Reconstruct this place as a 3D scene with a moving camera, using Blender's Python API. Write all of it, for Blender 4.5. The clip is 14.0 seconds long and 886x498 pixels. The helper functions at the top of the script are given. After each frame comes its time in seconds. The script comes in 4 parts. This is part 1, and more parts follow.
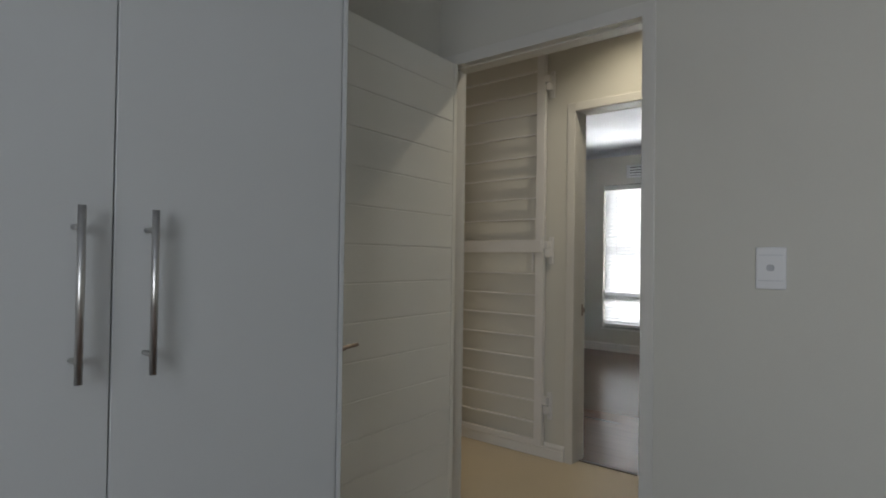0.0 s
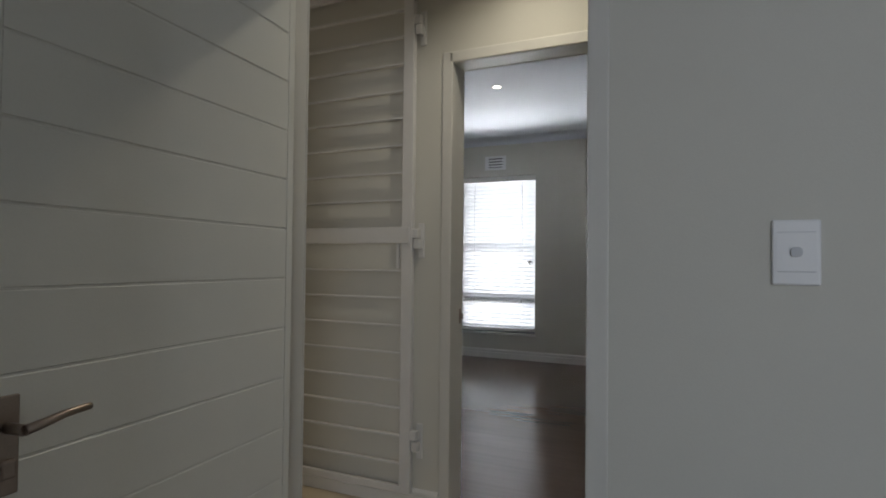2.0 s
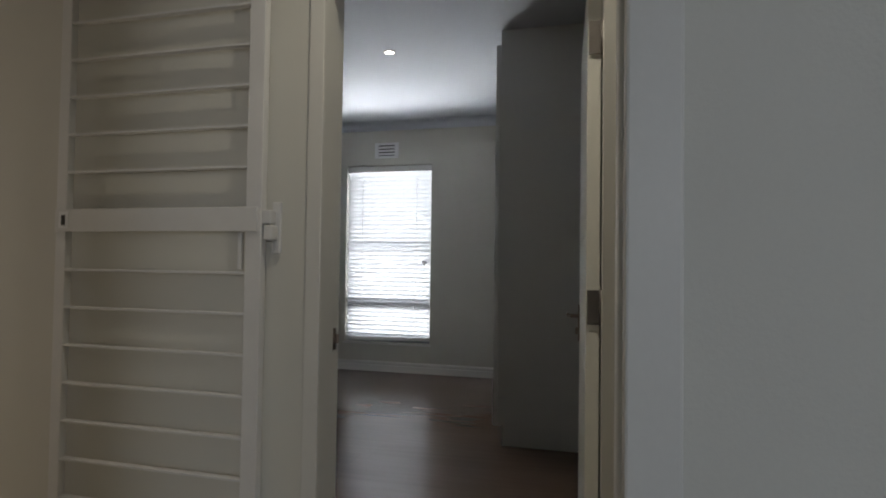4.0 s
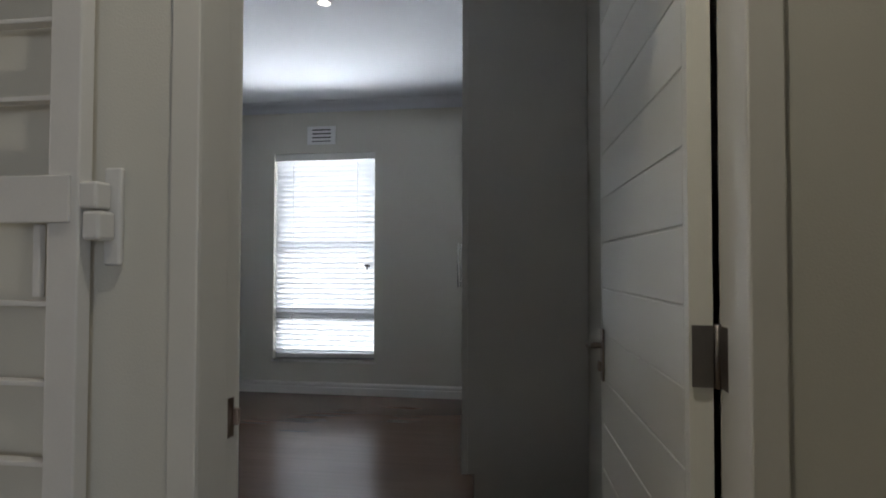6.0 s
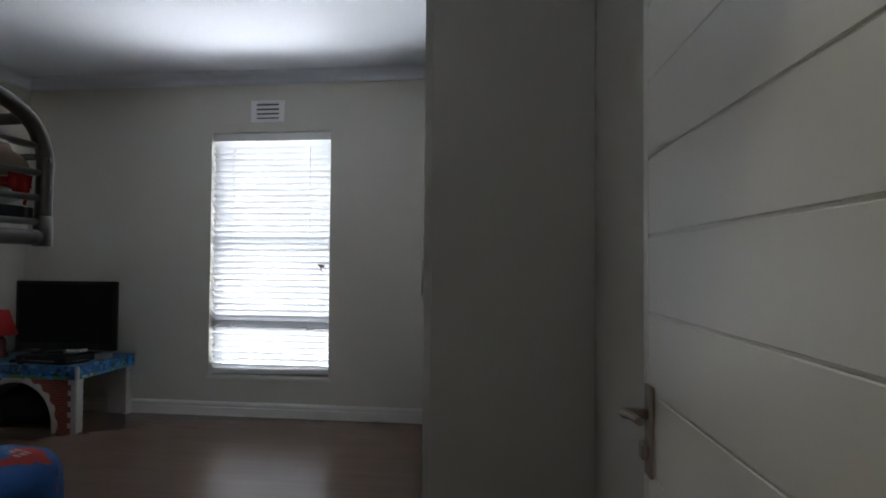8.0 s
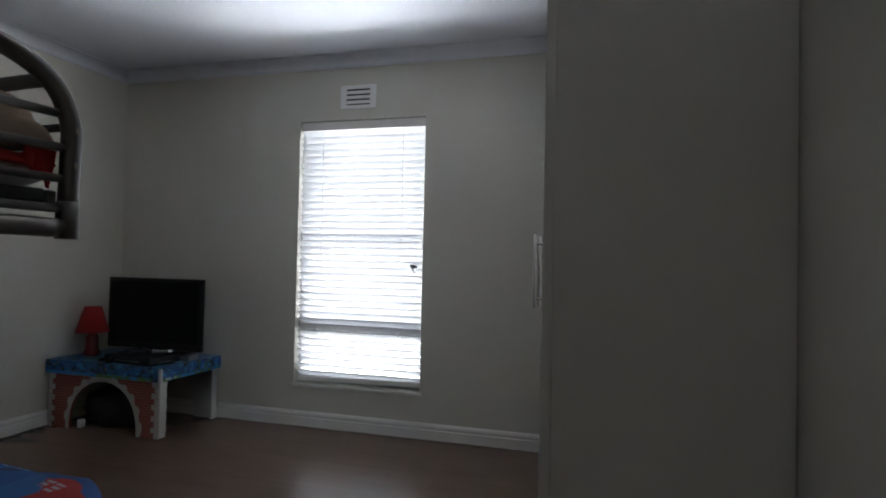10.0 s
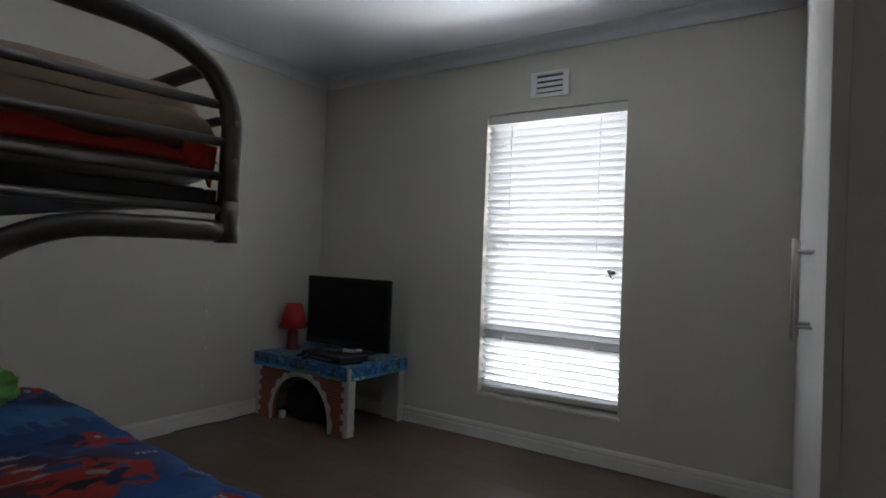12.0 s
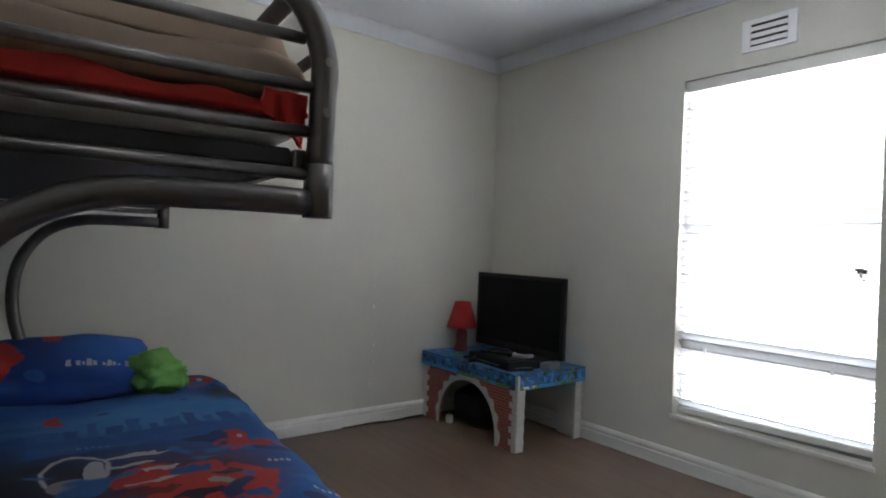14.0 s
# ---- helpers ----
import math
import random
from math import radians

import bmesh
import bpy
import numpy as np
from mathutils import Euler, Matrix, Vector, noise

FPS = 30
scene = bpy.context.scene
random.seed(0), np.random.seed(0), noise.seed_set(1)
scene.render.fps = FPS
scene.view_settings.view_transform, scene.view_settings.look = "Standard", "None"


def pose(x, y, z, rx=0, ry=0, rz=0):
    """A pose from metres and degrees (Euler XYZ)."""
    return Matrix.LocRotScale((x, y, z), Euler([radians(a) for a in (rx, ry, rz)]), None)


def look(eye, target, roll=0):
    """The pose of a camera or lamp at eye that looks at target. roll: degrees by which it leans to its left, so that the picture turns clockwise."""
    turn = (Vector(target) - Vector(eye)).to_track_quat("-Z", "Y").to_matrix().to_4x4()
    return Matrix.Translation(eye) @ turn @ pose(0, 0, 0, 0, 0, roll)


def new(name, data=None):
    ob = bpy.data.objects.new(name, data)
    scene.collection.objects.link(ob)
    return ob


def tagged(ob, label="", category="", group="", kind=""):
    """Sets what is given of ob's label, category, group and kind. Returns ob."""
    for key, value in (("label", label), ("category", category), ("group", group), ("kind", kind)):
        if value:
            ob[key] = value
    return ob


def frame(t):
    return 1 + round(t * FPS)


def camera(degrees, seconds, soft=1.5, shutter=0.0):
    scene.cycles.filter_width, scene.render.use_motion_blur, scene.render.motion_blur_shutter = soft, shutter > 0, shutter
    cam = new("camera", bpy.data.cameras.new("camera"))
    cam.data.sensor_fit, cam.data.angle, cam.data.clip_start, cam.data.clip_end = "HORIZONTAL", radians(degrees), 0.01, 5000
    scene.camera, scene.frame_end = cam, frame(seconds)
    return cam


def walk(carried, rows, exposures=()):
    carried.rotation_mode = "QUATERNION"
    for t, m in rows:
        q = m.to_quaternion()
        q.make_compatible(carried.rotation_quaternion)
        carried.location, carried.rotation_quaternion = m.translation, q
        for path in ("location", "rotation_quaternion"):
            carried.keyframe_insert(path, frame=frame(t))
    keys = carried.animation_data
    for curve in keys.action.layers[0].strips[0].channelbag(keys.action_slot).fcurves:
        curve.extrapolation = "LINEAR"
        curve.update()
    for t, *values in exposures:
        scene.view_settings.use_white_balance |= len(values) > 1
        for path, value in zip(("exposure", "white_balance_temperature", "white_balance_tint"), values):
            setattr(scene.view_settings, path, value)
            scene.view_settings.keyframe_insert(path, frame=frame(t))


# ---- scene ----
cam = camera(74.1, 14.0, 1.9)
PATH = [
    (0, (1.602, -3.16, 1.173), (0.301, -1.641, 1.206), 0.8),
    (0.2, (1.515, -3.116, 1.172), (0.274, -1.548, 1.205), 0.8),
    (0.5, (1.416, -3.066, 1.164), (0.269, -1.427, 1.2), 0.8),
    (1, (1.315, -2.918, 1.144), (0.278, -1.209, 1.184), 0.8),
    (1.5, (1.212, -2.696, 1.133), (0.257, -0.94, 1.174), 0.7),
    (2, (1.08, -2.497, 1.133), (0.218, -0.692, 1.177), 0.6),
    (2.5, (0.976, -2.319, 1.134), (0.225, -0.466, 1.182), 0.7),
    (3, (0.927, -2.124, 1.139), (0.270, -0.236, 1.184), 0.5),
    (3.5, (0.874, -1.923, 1.126), (0.290, -0.010, 1.178), 0.6),
    (4, (0.786, -1.718, 1.123), (0.274, 0.215, 1.177), 0.8),
    (4.2, (0.738, -1.631, 1.129), (0.254, 0.309, 1.183), 0.8),
    (6.3, (0.487, -0.841, 1.152), (0.219, 1.14, 1.21), 0.6),
    (6.5, (0.484, -0.758, 1.149), (0.236, 1.226, 1.21), 0.9),
    (7, (0.486, -0.554, 1.169), (0.266, 1.434, 1.221), 0.4),
    (9.3, (0.418, 0.187, 1.159), (0.061, 2.154, 1.212), 1.0),
    (9.5, (0.405, 0.229, 1.158), (-0.002, 2.186, 1.21), 1.1),
    (10, (0.33, 0.339, 1.173), (-0.219, 2.262, 1.221), 1.3),
    (10.5, (0.259, 0.425, 1.188), (-0.441, 2.298, 1.23), 1.6),
    (11, (0.233, 0.513, 1.196), (-0.585, 2.337, 1.235), 1.8),
    (11.5, (0.208, 0.601, 1.201), (-0.758, 2.353, 1.233), 2.1),
    (12, (0.179, 0.669, 1.2), (-0.947, 2.322, 1.226), 2.2),
    (12.5, (0.167, 0.745, 1.195), (-1.094, 2.297, 1.214), 2.4),
    (13, (0.105, 0.827, 1.173), (-1.254, 2.294, 1.189), 2.3),
    (13.5, (0.005, 0.951, 1.175), (-1.442, 2.331, 1.187), 2.3),
    (14, (-0.028, 1.043, 1.165), (-1.612, 2.265, 1.168), 2.3),
]
EXPOSURES = [(0, 0.08, 6850, 10), (0.5, -0.02, 6850, 10), (2, -0.1, 6550, 10), (4.2, -0.17, 6500, 10), (6.5, -0.05, 6300, 10), (9.5, -0.04, 6350, 10), (10.2, 0.02, 6350, 10),
             (11, -0.02, 6450, 10), (12, -0.22, 6550, 10), (12.5, 0.15, 6550, 10), (13, 0.53, 6500, 10), (14, 1.12, 6500, 10)]
walk(cam, [(t, look(eye, target, roll)) for t, eye, target, roll in PATH], EXPOSURES)

# ---- world and light ----
world = bpy.data.worlds.new("sky")
scene.world = world
world.use_nodes = True
wn = world.node_tree.nodes
sky = wn.new("ShaderNodeTexSky")
sky.sky_type, sky.sun_disc = "NISHITA", False
sky.sun_elevation, sky.sun_rotation = radians(40), radians(160)
wn["Background"].inputs["Strength"].default_value = 0.1
world.node_tree.links.new(sky.outputs[0], wn["Background"].inputs["Color"])


def area_lamp(name, eye, target, sx, sy, watts, color):
    data = bpy.data.lights.new(name, "AREA")
    data.shape, data.size, data.size_y, data.energy, data.color = "RECTANGLE", sx, sy, watts, color
    ob = new(name, data)
    ob.matrix_world = look(eye, target)
    return ob


def spot_lamp(name, eye, watts, color, angle):
    data = bpy.data.lights.new(name, "SPOT")
    data.energy, data.color, data.spot_size, data.spot_blend, data.shadow_soft_size = watts, color, radians(angle), 1.0, 0.03
    ob = new(name, data)
    ob.matrix_world = look(eye, (eye[0], eye[1] + 0.001, 0))
    return ob


# daylight outside the blind, daylight in the window of the first bedroom, lit ceiling downlights
area_lamp("daylight_blind", (-2.05, 5.95, 0.75), (-1.65, 4.1, 1.30), 4.6, 3.2, 1600, (0.94, 0.965, 1.0))
area_lamp("daylight_bedroom", (2.55, -5.12, 1.55), (2.55, 0, 1.5), 1.3, 1.2, 37, (0.77, 0.86, 1.0))
# warm lamp added at the corridor's unseen west end to lighten the gate
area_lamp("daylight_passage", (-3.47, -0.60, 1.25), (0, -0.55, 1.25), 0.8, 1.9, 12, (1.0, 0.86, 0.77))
spot_lamp("downlight_beam_corridor", (0.40, -0.49, 2.55), 26, (1.0, 0.92, 0.75), 146)
spot_lamp("downlight_beam_bedroom", (-0.65, 2.15, 2.60), 5, (1.0, 0.95, 0.88), 120)

# ---- materials ----
def material(name, color, rough=0.6, metal=0.0, vary=0.06, scale=6.0, fine=180.0, bump=0.05, spec=0.5, per_piece=0.0):
    """Base colour varied at two scales, with a fine relief."""
    m = bpy.data.materials.new(name)
    m.use_nodes = True
    nt = m.node_tree
    n, l = nt.nodes, nt.links
    b = n["Principled BSDF"]
    b.inputs["Roughness"].default_value = rough
    b.inputs["Metallic"].default_value = metal
    b.inputs["Specular IOR Level"].default_value = spec
    co = n.new("ShaderNodeTexCoord")
    big, small = n.new("ShaderNodeTexNoise"), n.new("ShaderNodeTexNoise")
    big.inputs["Scale"].default_value, big.inputs["Detail"].default_value = scale, 4
    small.inputs["Scale"].default_value, small.inputs["Detail"].default_value = fine, 2
    l.new(co.outputs["Object"], big.inputs["Vector"])
    l.new(co.outputs["Object"], small.inputs["Vector"])
    add = n.new("ShaderNodeMath")
    add.operation = "MULTIPLY_ADD"
    add.inputs[1].default_value = 0.7
    l.new(big.outputs["Fac"], add.inputs[0])
    half = n.new("ShaderNodeMath")
    half.operation = "MULTIPLY"
    half.inputs[1].default_value = 0.3
    l.new(small.outputs["Fac"], half.inputs[0])
    l.new(half.outputs[0], add.inputs[2])
    ramp = n.new("ShaderNodeMapRange")
    ramp.inputs["From Min"].default_value, ramp.inputs["From Max"].default_value = 0.3, 0.7
    ramp.inputs["To Min"].default_value, ramp.inputs["To Max"].default_value = 1 - vary, 1 + vary
    l.new(add.outputs[0], ramp.inputs["Value"])
    value = ramp.outputs[0]
    if per_piece:
        info = n.new("ShaderNodeObjectInfo")
        r2 = n.new("ShaderNodeMapRange")
        r2.inputs["To Min"].default_value, r2.inputs["To Max"].default_value = 1 - per_piece, 1 + per_piece
        l.new(info.outputs["Random"], r2.inputs["Value"])
        mu = n.new("ShaderNodeMath")
        mu.operation = "MULTIPLY"
        l.new(value, mu.inputs[0])
        l.new(r2.outputs[0], mu.inputs[1])
        value = mu.outputs[0]
    mix = n.new("ShaderNodeVectorMath")
    mix.operation = "SCALE"
    mix.inputs[0].default_value = color
    l.new(value, mix.inputs["Scale"])
    l.new(mix.outputs[0], b.inputs["Base Color"])
    rr = n.new("ShaderNodeMapRange")
    rr.inputs["To Min"].default_value, rr.inputs["To Max"].default_value = max(0.02, rough - 0.07), min(1, rough + 0.07)
    l.new(big.outputs["Fac"], rr.inputs["Value"])
    l.new(rr.outputs[0], b.inputs["Roughness"])
    if bump:
        bp = n.new("ShaderNodeBump")
        bp.inputs["Strength"].default_value, bp.inputs["Distance"].default_value = bump, 0.004
        l.new(small.outputs["Fac"], bp.inputs["Height"])
        l.new(bp.outputs[0], b.inputs["Normal"])
    return m


def wood_floor():
    """Brown laminate: each plank slightly different, faint long grain, soft gloss."""
    m = bpy.data.materials.new("laminate")
    m.use_nodes = True
    n, l = m.node_tree.nodes, m.node_tree.links
    b = n["Principled BSDF"]
    b.inputs["Roughness"].default_value, b.inputs["Specular IOR Level"].default_value = 0.23, 0.5
    geo, info = n.new("ShaderNodeNewGeometry"), n.new("ShaderNodeObjectInfo")
    total = None
    for scale, size, low, high in (((0.5, 1, 1), 3.6, 0.86, 1.14), ((0.06, 1, 1), 26, 0.90, 1.10)):
        mp, nz, mr = n.new("ShaderNodeMapping"), n.new("ShaderNodeTexNoise"), n.new("ShaderNodeMapRange")
        mp.inputs["Scale"].default_value = scale
        nz.inputs["Scale"].default_value, nz.inputs["Detail"].default_value = size, 1
        mr.inputs["From Min"].default_value, mr.inputs["From Max"].default_value = 0.1, 0.9
        mr.inputs["To Min"].default_value, mr.inputs["To Max"].default_value = low, high
        l.new(geo.outputs["Position"], mp.inputs["Vector"])
        l.new(mp.outputs[0], nz.inputs["Vector"])
        l.new(nz.outputs["Fac"], mr.inputs["Value"])
        if total is None:
            total = mr.outputs[0]
        else:
            mu = n.new("ShaderNodeMath")
            mu.operation = "MULTIPLY"
            l.new(total, mu.inputs[0])
            l.new(mr.outputs[0], mu.inputs[1])
            total = mu.outputs[0]
    each, mu = n.new("ShaderNodeMapRange"), n.new("ShaderNodeMath")
    each.inputs["To Min"].default_value, each.inputs["To Max"].default_value = 0.96, 1.04
    mu.operation = "MULTIPLY"
    l.new(info.outputs["Random"], each.inputs["Value"])
    l.new(total, mu.inputs[0])
    l.new(each.outputs[0], mu.inputs[1])
    mix = n.new("ShaderNodeVectorMath")
    mix.operation = "SCALE"
    mix.inputs[0].default_value = (0.152, 0.102, 0.076)
    l.new(mu.outputs[0], mix.inputs["Scale"])
    l.new(mix.outputs[0], b.inputs["Base Color"])
    return m


def blind_material():
    m = bpy.data.materials.new("blind_slat")
    m.use_nodes = True
    n, l = m.node_tree.nodes, m.node_tree.links
    out = n["Material Output"]
    b = n["Principled BSDF"]
    b.inputs["Base Color"].default_value, b.inputs["Roughness"].default_value = (0.40, 0.41, 0.42, 1), 0.5
    tl, mx = n.new("ShaderNodeBsdfTranslucent"), n.new("ShaderNodeMixShader")
    tl.inputs["Color"].default_value = (0.86, 0.90, 0.95, 1)
    mx.inputs[0].default_value = 0.034
    l.new(b.outputs[0], mx.inputs[1])
    l.new(tl.outputs[0], mx.inputs[2])
    l.new(mx.outputs[0], out.inputs["Surface"])
    return m


def print_material(name, base, blots, rough=0.85, bump=0.25, weave=900):
    """Printed cloth or board: large blots of several colours on a base colour. blots: colour, size, threshold, offset."""
    m = material(name, base, rough, 0, 0.18, 9, weave, bump)
    n, l = m.node_tree.nodes, m.node_tree.links
    b = n["Principled BSDF"]
    last = b.inputs["Base Color"].links[0].from_socket
    co = n.new("ShaderNodeTexCoord")
    for color, size, limit, off in blots:
        mp = n.new("ShaderNodeMapping")
        mp.inputs["Location"].default_value = off
        l.new(co.outputs["Object"], mp.inputs["Vector"])
        nz = n.new("ShaderNodeTexNoise")
        nz.inputs["Scale"].default_value, nz.inputs["Detail"].default_value = size, 3
        l.new(mp.outputs[0], nz.inputs["Vector"])
        st = n.new("ShaderNodeMapRange")
        st.inputs["From Min"].default_value, st.inputs["From Max"].default_value = limit, limit + 0.02
        l.new(nz.outputs["Fac"], st.inputs["Value"])
        mx = n.new("ShaderNodeMix")
        mx.data_type = "RGBA"
        l.new(st.outputs[0], mx.inputs[0])
        l.new(last, mx.inputs[6])
        mx.inputs[7].default_value = (*color, 1)
        last = mx.outputs[2]
    l.new(last, b.inputs["Base Color"])
    return m


def brick_print():
    m = material("brick_print", (0.4, 0.08, 0.05), 0.5, 0, 0.1, 8, 200, 0.02)
    n, l = m.node_tree.nodes, m.node_tree.links
    br = n.new("ShaderNodeTexBrick")
    br.inputs["Color1"].default_value = (0.30, 0.055, 0.035, 1)
    br.inputs["Color2"].default_value = (0.24, 0.045, 0.03, 1)
    br.inputs["Mortar"].default_value = (0.42, 0.24, 0.20, 1)
    br.inputs["Scale"].default_value = 1.0
    br.inputs["Brick Width"].default_value, br.inputs["Row Height"].default_value = 0.045, 0.018
    br.inputs["Mortar Size"].default_value = 0.0016
    co, sx, cx = n.new("ShaderNodeTexCoord"), n.new("ShaderNodeSeparateXYZ"), n.new("ShaderNodeCombineXYZ")
    l.new(co.outputs["Object"], sx.inputs[0])
    l.new(sx.outputs["X"], cx.inputs["X"])
    l.new(sx.outputs["Z"], cx.inputs["Y"])
    l.new(cx.outputs[0], br.inputs["Vector"])
    l.new(br.outputs["Color"], n["Principled BSDF"].inputs["Base Color"])
    return m


WALL = material("wall_paint", (0.60, 0.585, 0.525), 0.75, 0, 0.03, 1.6, 260, 0.10, 0.3)
CEIL = material("ceiling_paint", (0.64, 0.665, 0.71), 0.85, 0, 0.02, 1.5, 240, 0.06, 0.2)
TRIM = material("trim_paint", (0.72, 0.71, 0.68), 0.45, 0, 0.03, 4, 160, 0.03)
FRAME = material("frame_paint", (0.63, 0.615, 0.57), 0.37, 0, 0.03, 4, 160, 0.02)
DOOR = material("door_paint", (0.79, 0.78, 0.715), 0.36, 0, 0.03, 3, 200, 0.03)
# white wardrobe board darkened: the shade on doors and end panel is in its colour
SHADED_BOARD = material("wardrobe_front_shaded", (0.49, 0.50, 0.495), 0.5, 0, 0.03, 1.2, 350, 0.02)
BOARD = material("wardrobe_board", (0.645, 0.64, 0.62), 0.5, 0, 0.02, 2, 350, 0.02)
EDGE = material("board_edging", (0.72, 0.73, 0.73), 0.4, 0, 0.02, 4, 200, 0.0)
STEEL = material("brushed_steel", (0.55, 0.54, 0.52), 0.32, 1, 0.06, 10, 400, 0.02)
BRASS = material("worn_nickel", (0.34, 0.28, 0.24), 0.38, 1, 0.15, 14, 300, 0.03)
HINGE = material("hinge_steel", (0.23, 0.21, 0.195), 0.5, 1, 0.1, 20, 300, 0.03)
GATE = material("gate_paint", (0.66, 0.65, 0.63), 0.4, 0, 0.04, 12, 200, 0.03)
PLASTIC = material("switch_plastic", (0.78, 0.78, 0.78), 0.38, 0, 0.01, 3, 100, 0.0)
ROCKER = material("switch_rocker", (0.48, 0.49, 0.51), 0.3, 0, 0.01, 3, 100, 0.0)
DARK = material("dark_gap", (0.02, 0.018, 0.016), 0.8, 0, 0.1, 10, 100, 0.0)
VINYL = material("corridor_vinyl", (0.56, 0.47, 0.33), 0.4, 0, 0.06, 2.5, 120, 0.03)
PLANK = wood_floor()
SLAT = blind_material()
ALU = material("window_aluminium", (0.30, 0.31, 0.32), 0.4, 0.6, 0.04, 8, 200, 0.0)
BUNK = material("bunk_tube_paint", (0.135, 0.130, 0.128), 0.34, 0.85, 0.08, 14, 260, 0.02)
BLACK = material("black_plastic", (0.010, 0.010, 0.011), 0.45, 0, 0.1, 6, 200, 0.01, 0.3)
SCREEN = material("screen_glass", (0.006, 0.006, 0.007), 0.35, 0, 0.1, 4, 100, 0.0, 0.15)
RED = material("red_plastic", (0.13, 0.010, 0.011), 0.4, 0, 0.06, 6, 200, 0.02)
SHADE = material("red_shade_cloth", (0.36, 0.016, 0.016), 0.8, 0, 0.08, 8, 500, 0.1)
REDCLOTH = material("red_blanket", (0.42, 0.025, 0.02), 0.95, 0, 0.16, 9, 300, 0.5)
BEIGE = material("beige_blanket", (0.36, 0.275, 0.215), 0.95, 0, 0.14, 7, 420, 0.25)
SHEET = material("grey_mattress", (0.54, 0.53, 0.52), 0.9, 0, 0.08, 6, 300, 0.3)
BASE = material("dark_bed_base", (0.035, 0.036, 0.042), 0.85, 0, 0.12, 8, 300, 0.2)
GREEN = material("green_fleece", (0.15, 0.36, 0.09), 0.95, 0, 0.2, 14, 300, 0.6)
PAD = material("controller_plastic", (0.42, 0.42, 0.43), 0.4, 0, 0.05, 8, 200, 0.0)
WHITE = material("white_print", (0.58, 0.57, 0.55), 0.6, 0, 0.04, 8, 200, 0.0)
def blob_print(name, base, blobs, specks):
    """Printed cloth: shapes (kind, centre, radii, hole, colour) on a base colour; kinds: ragged, calm, soft, block; rings have a hole."""
    m = material(name, base, 0.9, 0, 0.22, 7, 700, 0.3)
    n, l = m.node_tree.nodes, m.node_tree.links
    b = n["Principled BSDF"]
    last = b.inputs["Base Color"].links[0].from_socket
    co = n.new("ShaderNodeTexCoord")
    warp = n.new("ShaderNodeTexNoise")
    warp.inputs["Scale"].default_value, warp.inputs["Detail"].default_value = 13, 6
    l.new(co.outputs["Object"], warp.inputs["Vector"])
    off = n.new("ShaderNodeVectorMath")
    off.operation = "MULTIPLY_ADD"
    off.inputs[1].default_value = (0.13, 0.13, 0)
    l.new(warp.outputs["Color"], off.inputs[0])
    l.new(co.outputs["Object"], off.inputs[2])
    calm = n.new("ShaderNodeVectorMath")
    calm.operation = "MULTIPLY_ADD"
    calm.inputs[1].default_value = (0.03, 0.03, 0)
    l.new(warp.outputs["Color"], calm.inputs[0])
    l.new(co.outputs["Object"], calm.inputs[2])
    for kind, cx, cy, rx, ry, hole, color in blobs:
        mp = n.new("ShaderNodeMapping")
        mp.vector_type = "TEXTURE"
        mp.inputs["Location"].default_value, mp.inputs["Scale"].default_value = (cx + (0.065 if kind == "ragged" else 0.015), cy + (0.065 if kind == "ragged" else 0.015), 0), (rx, ry, 50)
        l.new((off if kind == "ragged" else calm).outputs[0], mp.inputs["Vector"])
        if kind == "block":
            whole, split, ln = n.new("ShaderNodeVectorMath"), n.new("ShaderNodeSeparateXYZ"), n.new("ShaderNodeMath")
            whole.operation, ln.operation = "ABSOLUTE", "MAXIMUM"
            l.new(mp.outputs[0], whole.inputs[0])
            l.new(whole.outputs[0], split.inputs[0])
            l.new(split.outputs["X"], ln.inputs[0])
            l.new(split.outputs["Y"], ln.inputs[1])
        else:
            ln = n.new("ShaderNodeVectorMath")
            ln.operation = "LENGTH"
            l.new(mp.outputs[0], ln.inputs[0])
        st = n.new("ShaderNodeMapRange")
        edge = 0.45 if kind == "soft" else 0.04
        st.inputs["From Min"].default_value, st.inputs["From Max"].default_value = 1.02 + edge, 1.02 - edge
        l.new(ln.outputs["Value"], st.inputs["Value"])
        mask = st.outputs[0]
        if hole:
            s2 = n.new("ShaderNodeMapRange")
            s2.inputs["From Min"].default_value, s2.inputs["From Max"].default_value = hole - 0.04, hole + 0.04
            l.new(ln.outputs["Value"], s2.inputs["Value"])
            mu = n.new("ShaderNodeMath")
            mu.operation = "MULTIPLY"
            l.new(mask, mu.inputs[0])
            l.new(s2.outputs[0], mu.inputs[1])
            mask = mu.outputs[0]
        mx = n.new("ShaderNodeMix")
        mx.data_type = "RGBA"
        l.new(mask, mx.inputs[0])
        l.new(last, mx.inputs[6])
        mx.inputs[7].default_value = (*color, 1)
        last = mx.outputs[2]
    for color, size, limit, seed in specks:
        nz = n.new("ShaderNodeTexNoise")
        nz.inputs["Scale"].default_value, nz.inputs["Detail"].default_value = size, 2
        mp = n.new("ShaderNodeMapping")
        mp.inputs["Location"].default_value, mp.inputs["Scale"].default_value = (seed, seed, 0), (0.85, 0.6, 1)
        l.new(co.outputs["Object"], mp.inputs["Vector"])
        l.new(mp.outputs[0], nz.inputs["Vector"])
        st = n.new("ShaderNodeMapRange")
        st.inputs["From Min"].default_value, st.inputs["From Max"].default_value = limit, limit + 0.03
        l.new(nz.outputs["Fac"], st.inputs["Value"])
        mx = n.new("ShaderNodeMix")
        mx.data_type = "RGBA"
        l.new(st.outputs[0], mx.inputs[0])
